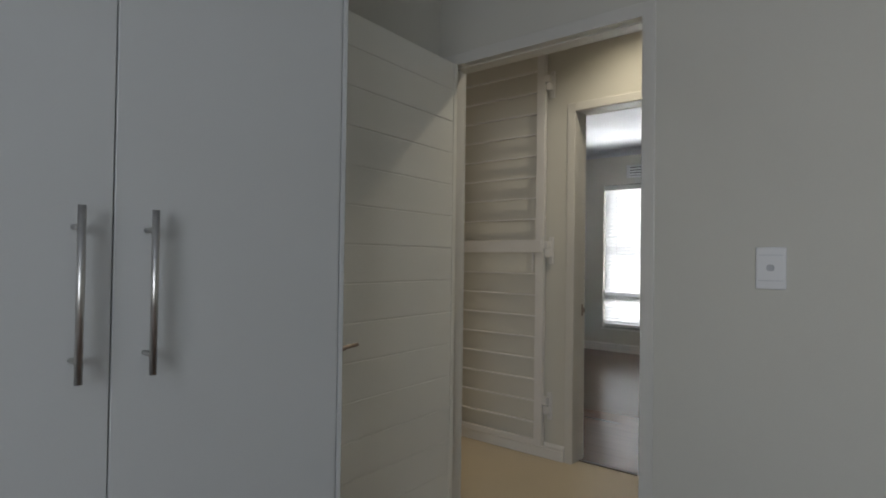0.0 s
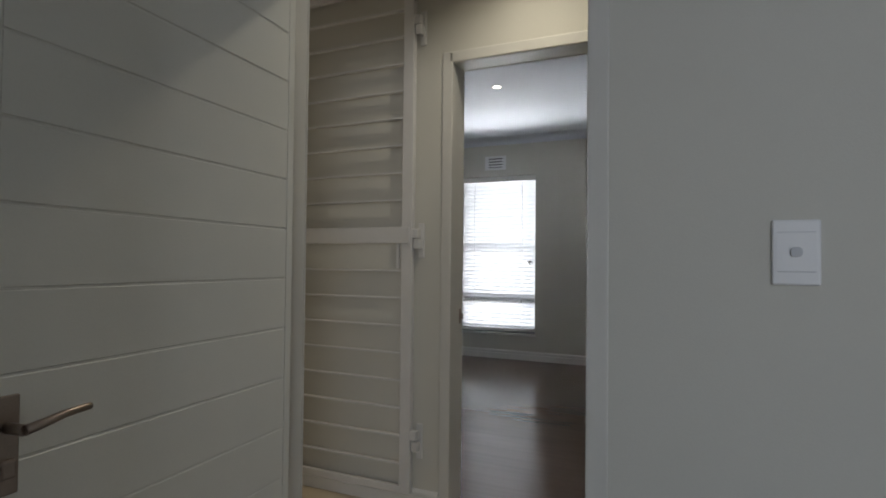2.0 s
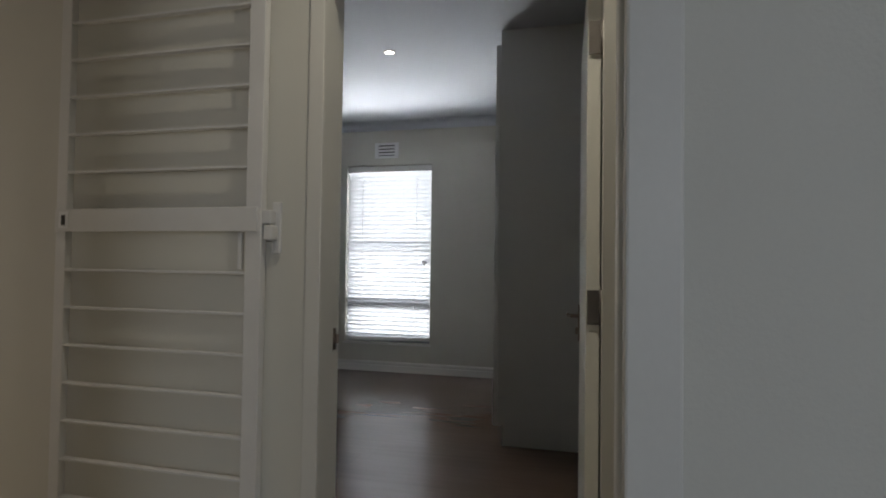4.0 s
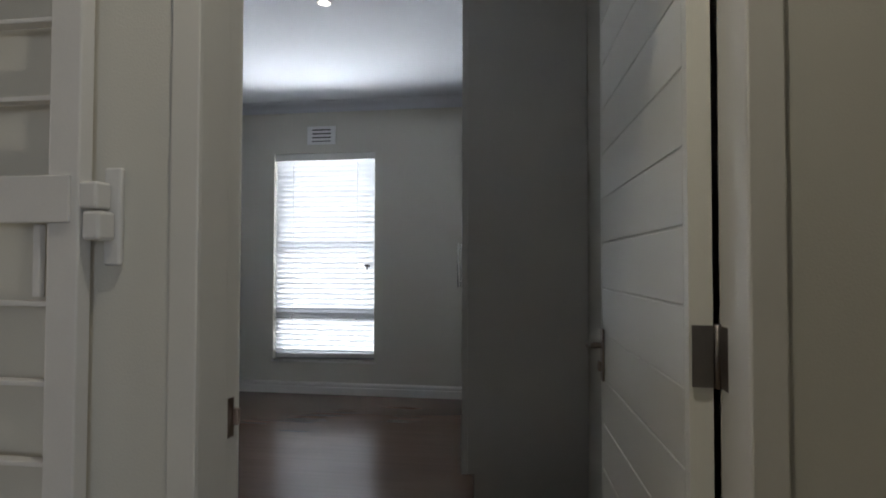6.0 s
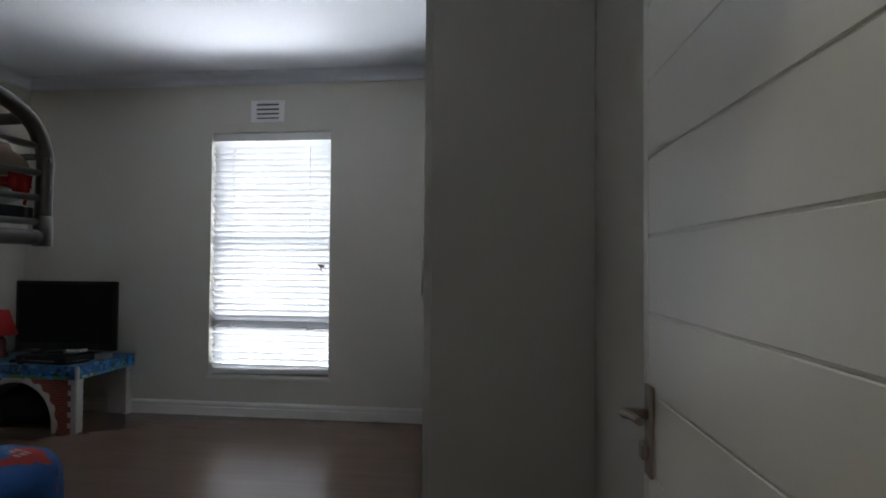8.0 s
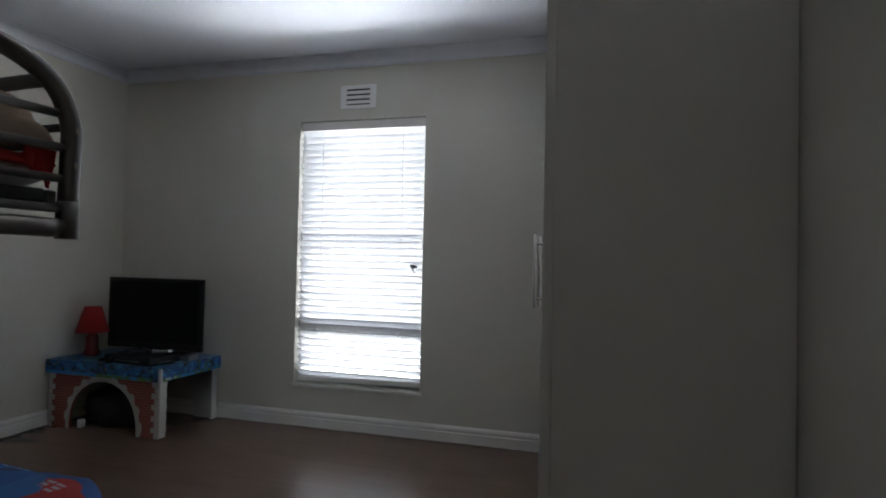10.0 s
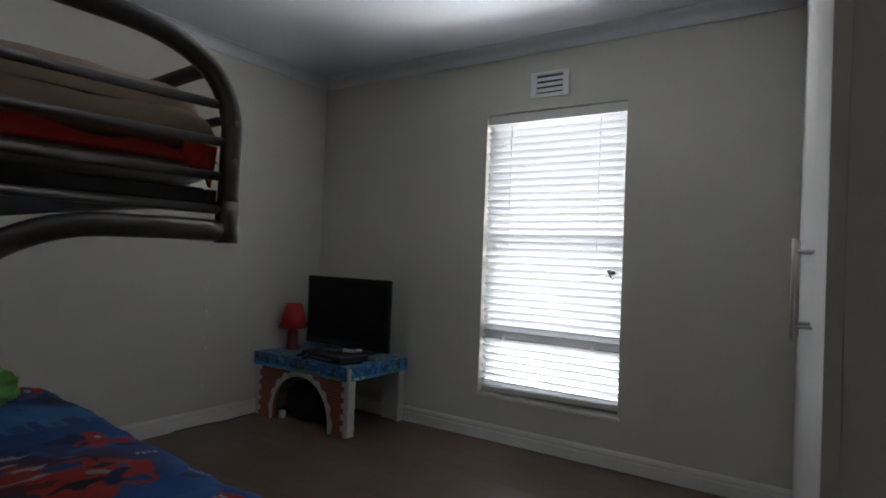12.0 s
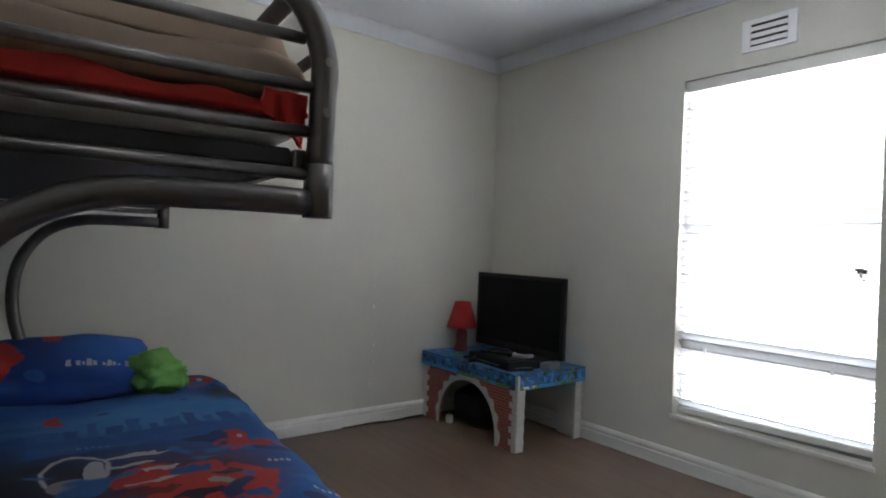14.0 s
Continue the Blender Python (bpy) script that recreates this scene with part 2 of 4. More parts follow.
        l.new(last, mx.inputs[6])
        mx.inputs[7].default_value = (*color, 1)
        last = mx.outputs[2]
    l.new(last, b.inputs["Base Color"])
    return m


RED_P, SKY_P, NAVY_P, PALE_P = (0.33, 0.022, 0.018), (0.032, 0.150, 0.36), (0.014, 0.016, 0.035), (0.34, 0.33, 0.35)
DUSK_P = (0.016, 0.012, 0.022)
QUILT_ART = [("soft", -1.42, 1.50, 0.20, 0.40, 0, SKY_P), ("soft", -0.80, 1.06, 0.36, 0.34, 0, NAVY_P), ("soft", -0.75, 1.45, 0.22, 0.24, 0, (0.05, 0.02, 0.05))]
# a skyline of darker blocks before the pale sky
for k in range(11):
    high = 0.05 + 0.10 * ((k * 7) % 5) / 4
    QUILT_ART.append(("block", -1.24 - high / 2, 1.12 + 0.062 * k, high / 2 + 0.02, 0.026 - 0.006 * (k % 3), 0, (0.010, 0.060, 0.20) if k % 2 else (0.016, 0.085, 0.25)))
QUILT_ART += [("block", -1.17, 1.43, 0.07, 0.37, 0, (0.011, 0.066, 0.215)),
    # the soft navy blot paints the shadow beside the red head
    ("ragged", -1.93, 1.66, 0.12, 0.085, 0, RED_P), ("soft", -1.68, 1.75, 0.12, 0.07, 0, NAVY_P), ("calm", -1.92, 1.69, 0.03, 0.012, 0, PALE_P),
    ("ragged", -1.81, 1.02, 0.045, 0.15, 0, RED_P), ("ragged", -1.49, 1.13, 0.08, 0.03, 0, RED_P), ("ragged", -1.62, 0.75, 0.16, 0.16, 0, RED_P),
    ("calm", -1.05, 1.65, 0.060, 0.042, 0, RED_P), ("calm", -0.96, 1.72, 0.030, 0.085, 0, RED_P), ("ragged", -0.99, 1.64, 0.07, 0.05, 0, RED_P), ("calm", -1.045, 1.665, 0.016, 0.009, 0, PALE_P),
    ("ragged", -0.80, 1.36, 0.075, 0.09, 0, RED_P), ("ragged", -0.68, 1.47, 0.13, 0.13, 0, RED_P), ("ragged", -0.64, 1.60, 0.13, 0.065, 0, RED_P), ("ragged", -0.52, 1.40, 0.09, 0.12, 0, RED_P),
    ("ragged", -0.72, 1.55, 0.025, 0.055, 0, DUSK_P), ("ragged", -0.61, 1.46, 0.022, 0.075, 0, DUSK_P), ("ragged", -0.78, 1.45, 0.025, 0.045, 0, (0.012, 0.06, 0.20)), ("ragged", -0.84, 1.41, 0.012, 0.06, 0, PALE_P),
    ("ragged", -0.76, 1.37, 0.010, 0.05, 0, PALE_P), ("ragged", -0.69, 1.36, 0.014, 0.07, 0, (0.12, 0.012, 0.012)), ("ragged", -0.56, 1.60, 0.03, 0.03, 0, (0.012, 0.06, 0.20)), ("ragged", -0.66, 1.53, 0.014, 0.025, 0, (0.22, 0.24, 0.22)), ("ragged", -0.53, 1.36, 0.02, 0.06, 0, (0.10, 0.010, 0.012)),
    ("calm", -0.93, 1.19, 0.135, 0.085, 0.88, PALE_P), ("calm", -0.90, 1.235, 0.095, 0.026, 0, PALE_P), ("calm", -0.84, 1.17, 0.05, 0.045, 0, (0.20, 0.19, 0.22)), ("ragged", -0.98, 1.34, 0.022, 0.085, 0, PALE_P), ("calm", -0.90, 1.33, 0.012, 0.06, 0, PALE_P),
    ("ragged", -0.22, 1.66, 0.11, 0.09, 0, RED_P), ("ragged", -0.35, 1.15, 0.15, 0.14, 0, RED_P), ("soft", -0.45, 0.7, 0.2, 0.3, 0, SKY_P), ("soft", -0.10, 1.30, 0.07, 0.12, 0, SKY_P)]
for cx, cy, count in ((-0.78, 1.69, 4), (-0.54, 1.75, 5), (-1.13, 1.20, 5), (-0.27, 1.64, 4), (-0.23, 1.66, 3)):
    for k in range(count):
        QUILT_ART.append(("block", cx + 0.004 * (k % 2), cy + 0.020 * k, 0.014 if cx > -0.3 else 0.009, 0.006, 0, PALE_P if cx > -1 else (0.05, 0.13, 0.30)))
QUILT = blob_print("printed_quilt", (0.010, 0.070, 0.245), QUILT_ART, [((0.022, 0.10, 0.27), 6, 0.60, 1.0), ((0.008, 0.022, 0.085), 8, 0.63, 8.0)])
PILLOW_ART = [("ragged", 0.02, -0.22, 0.13, 0.09, 0, RED_P), ("ragged", -0.12, -0.02, 0.05, 0.04, 0, RED_P), ("soft", -0.02, 0.20, 0.12, 0.14, 0, (0.014, 0.085, 0.30))]
for k in range(10):
    PILLOW_ART.append(("block", 0.086 + 0.003 * (k % 3), 0.045 + 0.0215 * k + 0.003 * ((k * 3) % 4), 0.017 - 0.005 * ((k * 7) % 3), 0.0085 - 0.002 * (k % 3), 0, PALE_P))
PILLOW = blob_print("printed_pillow", (0.008, 0.045, 0.21), PILLOW_ART, [((0.02, 0.10, 0.36), 7, 0.62, 2.0)])
PLAYTOP = print_material("play_table_print", (0.018, 0.105, 0.31), [((0.045, 0.25, 0.52), 15, 0.55, (4, 2, 2)), ((0.012, 0.028, 0.06), 20, 0.57, (1, 0, 3)), ((0.050, 0.12, 0.03), 13, 0.61, (5, 7, 1)), ((0.24, 0.22, 0.07), 30, 0.66, (8, 2, 2)), ((0.36, 0.42, 0.44), 36, 0.69, (3, 9, 2))], 0.4, 0.0)
PLAYSIDE = print_material("play_table_grass", (0.07, 0.20, 0.035), [((0.03, 0.24, 0.58), 9, 0.50, (2, 6, 1)), ((0.010, 0.045, 0.14), 15, 0.62, (7, 1, 3)), ((0.55, 0.6, 0.6), 14, 0.66, (2, 3, 4))], 0.4, 0.0)
BRICKS = brick_print()
LAMPGLOW = bpy.data.materials.new("lamp_glow")
LAMPGLOW.use_nodes = True
LAMPGLOW.node_tree.nodes["Principled BSDF"].inputs["Emission Color"].default_value = (1, 0.93, 0.82, 1)
LAMPGLOW.node_tree.nodes["Principled BSDF"].inputs["Emission Strength"].default_value = 12
GLASS = bpy.data.materials.new("window_glass")
GLASS.use_nodes = True
_g = GLASS.node_tree.nodes["Principled BSDF"]
_g.inputs["Transmission Weight"].default_value, _g.inputs["Roughness"].default_value, _g.inputs["IOR"].default_value = 1.0, 0.0, 1.45


# ---- mesh helpers ----
def put_box(bm, x0, x1, y0, y1, z0, z1, bevel=0.0, seg=2):
    made = bmesh.ops.create_cube(bm, size=1)["verts"]
    for v in made:
        v.co = Vector(((x0 + x1) / 2 + v.co.x * (x1 - x0), (y0 + y1) / 2 + v.co.y * (y1 - y0), (z0 + z1) / 2 + v.co.z * (z1 - z0)))
    if bevel:
        edges = list({e for v in made for e in v.link_edges})
        bmesh.ops.bevel(bm, geom=edges, offset=bevel, segments=seg, affect="EDGES", profile=0.5)
    return bm


def box(x0, x1, y0, y1, z0, z1, bevel=0.0, seg=2):
    return put_box(bmesh.new(), x0, x1, y0, y1, z0, z1, bevel, seg)


def smooth_path(points, steps=6):
    """Catmull-Rom through the points."""
    p = [Vector(q) for q in points]
    p = [p[0] * 2 - p[1]] + p + [p[-1] * 2 - p[-2]]
    out = []
    for i in range(1, len(p) - 2):
        a, b, c, d = p[i - 1:i + 3]
        for k in range(steps):
            t = k / steps
            out.append(0.5 * ((2 * b) + (c - a) * t + (2 * a - 5 * b + 4 * c - d) * t * t + (3 * b - a - 3 * c + d) * t ** 3))
    out.append(p[-2])
    return out


def put_tube(bm, points, radius, seg=12, r_end=None):
    pts = [Vector(q) for q in points]
    rings, up = [], None
    for i, c in enumerate(pts):
        way = (pts[min(i + 1, len(pts) - 1)] - pts[max(i - 1, 0)]).normalized()
        if up is None:
            up = way.orthogonal().normalized()
        up = (up - way * up.dot(way)).normalized()
        side = way.cross(up)
        r = radius if r_end is None else radius + (r_end - radius) * i / (len(pts) - 1)
        rings.append([bm.verts.new(c + (up * math.cos(2 * math.pi * k / seg) + side * math.sin(2 * math.pi * k / seg)) * r) for k in range(seg)])
    for a, b in zip(rings, rings[1:]):
        for k in range(seg):
            f = bm.faces.new((a[k], a[(k + 1) % seg], b[(k + 1) % seg], b[k]))
            f.smooth = True
    bm.faces.new(rings[0][::-1])
    bm.faces.new(rings[-1])
    return bm


def tube(points, radius, seg=12, r_end=None):
    return put_tube(bmesh.new(), points, radius, seg, r_end)


def prism(outline, a, b, axis):
    """An outline of 2D points pushed from a to b along an axis ('x': outline is (y, z); 'y': (x, z); 'z': (x, y))."""
    bm = bmesh.new()
    to = {"x": lambda u, v, w: (w, u, v), "y": lambda u, v, w: (u, w, v), "z": lambda u, v, w: (u, v, w)}[axis]
    r0 = [bm.verts.new(to(u, v, a)) for u, v in outline]
    r1 = [bm.verts.new(to(u, v, b)) for u, v in outline]
    n = len(outline)
    for k in range(n):
        bm.faces.new((r0[k], r0[(k + 1) % n], r1[(k + 1) % n], r1[k]))
    bm.faces.new(r0[::-1])
    bm.faces.new(r1)
    bmesh.ops.recalc_face_normals(bm, faces=bm.faces)
    return bm


def part(name, bm, mat, parent=None, label="", smooth=False):
    """One mesh object from a bmesh, under a thing or a part."""
    me = bpy.data.meshes.new(name)
    if smooth:
        for f in bm.faces:
            f.smooth = True
    bm.to_mesh(me)
    bm.free()
    me.materials.append(mat)
    ob = new(name, me)
    if parent is not None:
        ob.parent = parent
    if label:
        ob["label"] = label
    return ob


def thing(name, label, category, where=None, group=""):
    ob = new(name)
    ob.empty_display_size = 0.1
    if where is not None:
        ob.matrix_world = where
    return tagged(ob, label, category, group)


def structure(name, bm, mat, label="", category=""):
    return tagged(part(name, bm, mat), label, category, "", "structure")


# ---- plan ----
H_A, H_C, H_B = 2.62, 2.57, 2.62
WIN_X0, WIN_X1, WIN_Z0, WIN_Z1 = -1.83, -0.885, 0.30, 2.165
YW, XL = 4.10, -3.38

# wall between first bedroom and corridor, with the first doorway
bm = box(-0.27, -0.105, -1.187, -1.08, 0, 2.7)
put_box(bm, 0.848, 3.6, -1.187, -1.08, 0, 2.7)
put_box(bm, -0.105, 0.848, -1.187, -1.08, 2.06, 2.7)
structure("wall_bedroom_corridor", bm, WALL, "plain grey-beige painted wall with doorway and switch", "wall")
# wall between corridor and second bedroom, with the second doorway
bm = box(-3.6, -0.076, -0.085, 0.05, 0, 2.7)
put_box(bm, 0.840, 3.6, -0.085, 0.05, 0, 2.7)
put_box(bm, -0.076, 0.840, -0.085, 0.05, 2.085, 2.7)
structure("wall_corridor_bedroom", bm, WALL, "beige painted corridor wall with second doorway", "wall")
# first bedroom closes round the camera
structure("wall_bedroom_side", box(-0.27, -0.125, -5.35, -1.187, 0, 2.7), WALL, "painted side wall behind the wardrobe", "wall")
structure("wall_bedroom_east", box(3.6, 3.75, -5.35, 0.05, 0, 2.7), WALL, "plain painted wall", "wall")
bm = box(-0.27, 1.85, -5.35, -5.2, 0, 2.7)
put_box(bm, 3.25, 3.6, -5.35, -5.2, 0, 2.7)
put_box(bm, 1.85, 3.25, -5.35, -5.2, 0, 0.8)
put_box(bm, 1.85, 3.25, -5.35, -5.2, 2.1, 2.7)
structure("wall_bedroom_back", bm, WALL, "painted back wall with a window opening", "wall")
# corridor end out of view, left open below for the added lamp
structure("wall_corridor_west", box(-3.6, -3.45, -1.08, -0.085, 2.25, 2.7), WALL, "unseen wall piece over the added opening of the corridor", "wall")
structure("wall_corridor_south", box(-3.6, -0.27, -1.187, -1.08, 0, 2.7), WALL, "plain corridor wall", "wall")
# second bedroom
structure("wall_west", box(XL - 0.15, XL, 0.05, YW + 0.22, 0, 2.7), WALL, "plain grey-beige painted bedroom wall", "wall")
bm = box(XL, WIN_X0, YW, YW + 0.22, 0, 2.7)
put_box(bm, WIN_X1, 1.0, YW, YW + 0.22, 0, 2.7)
put_box(bm, WIN_X0, WIN_X1, YW, YW + 0.22, 0, WIN_Z0)
put_box(bm, WIN_X0, WIN_X1, YW, YW + 0.22, WIN_Z1, 2.7)
structure("wall_north", bm, WALL, "grey-beige painted wall round the tall bedroom window", "wall")
structure("wall_niche", box(0.768, 1.0, 1.955, YW, 0, 2.7), WALL, "painted wall beside the wardrobe", "wall")
bm = box(0.852, 1.0, 0.05, 0.955, 0, 2.7)
put_box(bm, 0.768, 1.0, 0.955, 1.955, 0, 2.7)
structure("wall_entry_east", bm, WALL, "painted wall behind the open door", "wall")
# ceilings and floors
structure("ceiling_bedroom", box(-0.125, 3.6, -5.2, -1.187, H_A, H_A + 0.08), CEIL, "plain white ceiling", "ceiling")
structure("ceiling_corridor", box(-3.45, 3.6, -1.08, -0.085, H_C, H_C + 0.08), CEIL, "plain white corridor ceiling", "ceiling")
structure("ceiling_second_bedroom", box(XL, 0.86, 0.05, YW, H_B, H_B + 0.08), CEIL, "plain white ceiling with a downlight", "ceiling")
structure("floor_corridor", box(-3.6, 3.75, -1.13, 0.0, -0.12, 0.0), VINYL, "smooth beige corridor floor", "floor")
# floor out of view, kept dark so that less light bounces up the walls
structure("floor_bedroom", box(-0.27, 3.75, -5.35, -1.13, -0.12, 0.0), PLANK, "unseen floor, given dark laminate to cut bounced light", "floor")
structure("floor_second_bedroom", box(XL, 0.852, 0.0, YW, -0.12, -0.012), DARK, "underlay of the laminate floor", "floor")
structure("door_threshold", box(-0.030, 0.794, -0.012, 0.012, 0.0005, 0.006, 0.002), HINGE, "dark metal strip between two floors", "trim")
structure("ground", box(-40, 40, 4.4, 60, -0.3, -0.2), VINYL, "pale paved yard outside the window", "ground")


def cornice(name, x0, y0, x1, y1, ceil, nx, ny, drop=0.085, out=0.075):
    """A coved cornice along a wall from (x0, y0) to (x1, y1); (nx, ny) points into the room."""
    prof = [(0, -drop), (0.010, -drop), (0.012, -drop + 0.008)]
    for k in range(7):
        a = math.pi / 2 * k / 6
        prof.append((0.014 + (out - 0.022) * (1 - math.cos(a)), -drop + 0.012 + (drop - 0.02) * math.sin(a)))
    prof += [(out, -0.006), (out, 0), (0, 0)]
    bm = bmesh.new()
    rings = [[bm.verts.new((x + nx * u, y + ny * u, ceil + v)) for u, v in prof] for x, y in ((x0, y0), (x1, y1))]
    n = len(prof)
    for k in range(n):
        bm.faces.new((rings[0][k], rings[0][(k + 1) % n], rings[1][(k + 1) % n], rings[1][k]))
    bm.faces.new(rings[0]); bm.faces.new(rings[1])
    bmesh.ops.recalc_face_normals(bm, faces=bm.faces)
    return structure(name, bm, CEIL, "white coved plaster cornice", "cornice")


cornice("cornice_north", XL, YW, 0.2, YW, H_B, 0, -1)
cornice("cornice_west", XL, 0.05, XL, YW, H_B, 1, 0)
cornice("cornice_south", XL, 0.05, 0.85, 0.05, H_B, 0, 1)


def skirting(name, x0, y0, x1, y1, nx, ny, high=0.105, thick=0.02):
    prof = [(0, 0), (thick, 0), (thick, high * 0.60), (thick - 0.004, high * 0.64), (thick - 0.004, high * 0.70), (thick - 0.001, high * 0.74),
            (thick - 0.001, high * 0.86), (thick - 0.007, high * 0.95), (thick - 0.012, high), (0, high)]
    bm = bmesh.new()
    rings = [[bm.verts.new((x + nx * u, y + ny * u, v)) for u, v in prof] for x, y in ((x0, y0), (x1, y1))]
    n = len(prof)
    for k in range(n):
        bm.faces.new((rings[0][k], rings[0][(k + 1) % n], rings[1][(k + 1) % n], rings[1][k]))
    bm.faces.new(rings[0]); bm.faces.new(rings[1])
    bmesh.ops.recalc_face_normals(bm, faces=bm.faces)
    return structure(name, bm, TRIM, "white moulded skirting board", "baseboard")


skirting("baseboard_north", XL, YW, 0.2, YW, 0, -1)
skirting("baseboard_west", XL, 0.05, XL, YW - 0.02, 1, 0)
skirting("baseboard_corridor", -3.45, -0.085, -0.082, -0.085, 0, -1, 0.09, 0.015)
skirting("baseboard_bedroom", 0.86, -1.187, 3.6, -1.187, 0, -1, 0.09, 0.015)


# ---- doors ----
def door_frame(name, x0, x1, top, y_stop0, y_stop1, y_reb, face_sides, width=0.05):
    """A pressed steel frame: stop from y_stop0 to y_stop1, rebate from y_stop1 to y_reb, flat faces on the wall."""
    g = tagged(new(name), "painted pressed steel door frame", "door frame", "", "structure")
    lo, hi = min(y_stop0, y_reb), max(y_stop0, y_reb)
    r0, r1 = sorted((y_stop1, y_reb))
    s0, s1 = sorted((y_stop0, y_stop1))
    for nm, a, b, c, d in (("jamb", x0 - 0.045, x0, x0 - 0.045, x0 - 0.005), ("jamb", x1, x1 + 0.045, x1 + 0.005, x1 + 0.045)):
        bm = box(a, b, s0 - 0.004, s1, 0, top + 0.045, 0.004)
        put_box(bm, c, d, r0, r1 + 0.0, 0, top + 0.045)
        part(nm, bm, FRAME, g)
    bm = box(x0 - 0.002, x1 + 0.002, s0 - 0.004, s1, top, top + 0.045, 0.004)
    put_box(bm, x0 - 0.005, x1 + 0.005, r0, r1, top + 0.005, top + 0.045)
    part("head", bm, FRAME, g)
    for y, s in face_sides:
        y0, y1 = sorted((y, y + s * 0.009))
        part("architrave", box(x0 - width, x0 - (0.005 if abs(y - y_reb) < 1e-6 else 0.0), y0, y1, 0, top + width, 0.003), FRAME, g)
        part("architrave", box(x1 + (0.005 if abs(y - y_reb) < 1e-6 else 0.0), x1 + width, y0, y1, 0, top + width, 0.003), FRAME, g)
        part("architrave", box(x0 - 0.012, x1 + 0.012, y0, y1, top + 0.002, top + width, 0.003), FRAME, g)
    return g


GROOVES = [0.135 + 0.1355 * k for k in range(14)]


def door_leaf(name, label, where, length, height, grooves_z, zc):
    """A leaf from the hinge edge along local +x; the grooved face looks along local -y."""
    g = thing(name, label, "door", where)
    edge, gap = 0.026, 0.0034
    zs = [0.008] + [z for z in grooves_z if z < height - 0.04] + [height]
    bm = box(0.0, length, 0.0032, 0.038, 0.008, height, 0.0)
    put_box(bm, 0.0, edge, 0.0, 0.0032, 0.008, height)
    put_box(bm, length - edge, length, 0.0, 0.0032, 0.008, height)
    part("core", bm, DOOR, g)
    for a, b in zip(zs, zs[1:]):
        part("board", box(edge + 0.001, length - edge - 0.001, 0.0003, 0.0036, a + gap / 2, b - gap / 2, 0.0018, 1), DOOR, g)
    plate = part("handle_plate", box(length - 0.065, length - 0.025, -0.007, -0.0005, zc - 0.078, zc + 0.078, 0.003), BRASS, g, "worn nickel handle plate")
    bm = tube([(length - 0.045, -0.004, zc + 0.028), (length - 0.045, -0.045, zc + 0.028)], 0.009)
    put_tube(bm, smooth_path([(length - 0.045, -0.046, zc + 0.028), (length - 0.075, -0.050, zc + 0.034), (length - 0.11, -0.050, zc + 0.040), (length - 0.155, -0.048, zc + 0.042)]), 0.0085, 10, 0.006)
    part("lever", bm, BRASS, plate)
    part("keyhole_turn", box(length - 0.055, length - 0.030, -0.018, -0.007, zc - 0.05, zc - 0.02, 0.004), BRASS, plate)
    # the far side
    plate = part("handle_plate", box(length - 0.065, length - 0.025, 0.0385, 0.045, zc - 0.078, zc + 0.078, 0.003), BRASS, g)
    bm = tube([(length - 0.045, 0.042, zc + 0.028), (length - 0.045, 0.083, zc + 0.028)], 0.009)
    put_tube(bm, smooth_path([(length - 0.045, 0.084, zc + 0.028), (length - 0.11, 0.088, zc + 0.040), (length - 0.155, 0.086, zc + 0.042)]), 0.0085, 10, 0.006)
    part("lever", bm, BRASS, plate)
    part("latch_plate", box(length, length + 0.0015, 0.008, 0.030, zc - 0.09, zc + 0.11), BRASS, g)
    return g


def hinge(name, x, y, z):
    """A butt hinge: pin, one plate on the leaf's edge, one on the frame."""
    g = thing(name, "worn steel butt hinge on the door frame", "hinge")
    part("pin", tube([(x, y, z - 0.052), (x, y, z + 0.052)], 0.006, 10), HINGE, g)
    part("plate", box(x - 0.040, x - 0.007, y - 0.004, y - 0.001, z - 0.05, z + 0.05), HINGE, g)
    part("plate", box(x + 0.0030, x + 0.0046, y - 0.046, y - 0.002, z - 0.05, z + 0.05), HINGE, g)
    return g


door_frame("door_frame_1", -0.06, 0.803, 2.015, -1.08, -1.145, -1.187, [(-1.187, -1), (-1.08, 1)], 0.052)
door_frame("door_frame_2", -0.029, 0.795, 2.04, -0.085, 0.004, 0.05, [(-0.085, -1), (0.05, 1)], 0.05)


def mirrored_leaf(name, label, hx, hy, ex, ey, length, zc):
    """Same leaf with the shown face on the other hand: hinge and free end swapped, parts mirrored in the mesh."""
    g = door_leaf(name, label, None, length, 2.015, GROOVES, zc)
    for ob in g.children_recursive:
        if ob.type == "MESH":
            for v in ob.data.vertices:
                v.co.x = length - v.co.x
            ob.data.flip_normals()
    d = Vector((hx - ex, hy - ey, 0)).normalized()
    g.matrix_world = Matrix(((d.x, -d.y, 0, ex), (d.y, d.x, 0, ey), (0, 0, 1, 0), (0, 0, 0, 1)))
    return g


mirrored_leaf("door_1", "cream grooved wooden door standing open into the bedroom", -0.008, -1.196, 0.074, -2.005, 0.81, 0.840)
mirrored_leaf("door_2", "cream grooved wooden door standing open into the second bedroom", 0.752, 0.050, 0.708, 0.910, 0.855, 0.885)
for z in (1.005, 1.80, 0.20):
    hinge("door_hinge", 0.795, 0.053, z)
part_sp = thing("strike_plate", "worn strike plate on the door jamb", "strike plate")
part("plate", box(-0.0335, -0.0325, 0.014, 0.036, 0.845, 0.915, 0.0004), BRASS, part_sp)
part("lip", box(-0.0325, -0.022, 0.030, 0.040, 0.865, 0.895, 0.002), BRASS, part_sp)


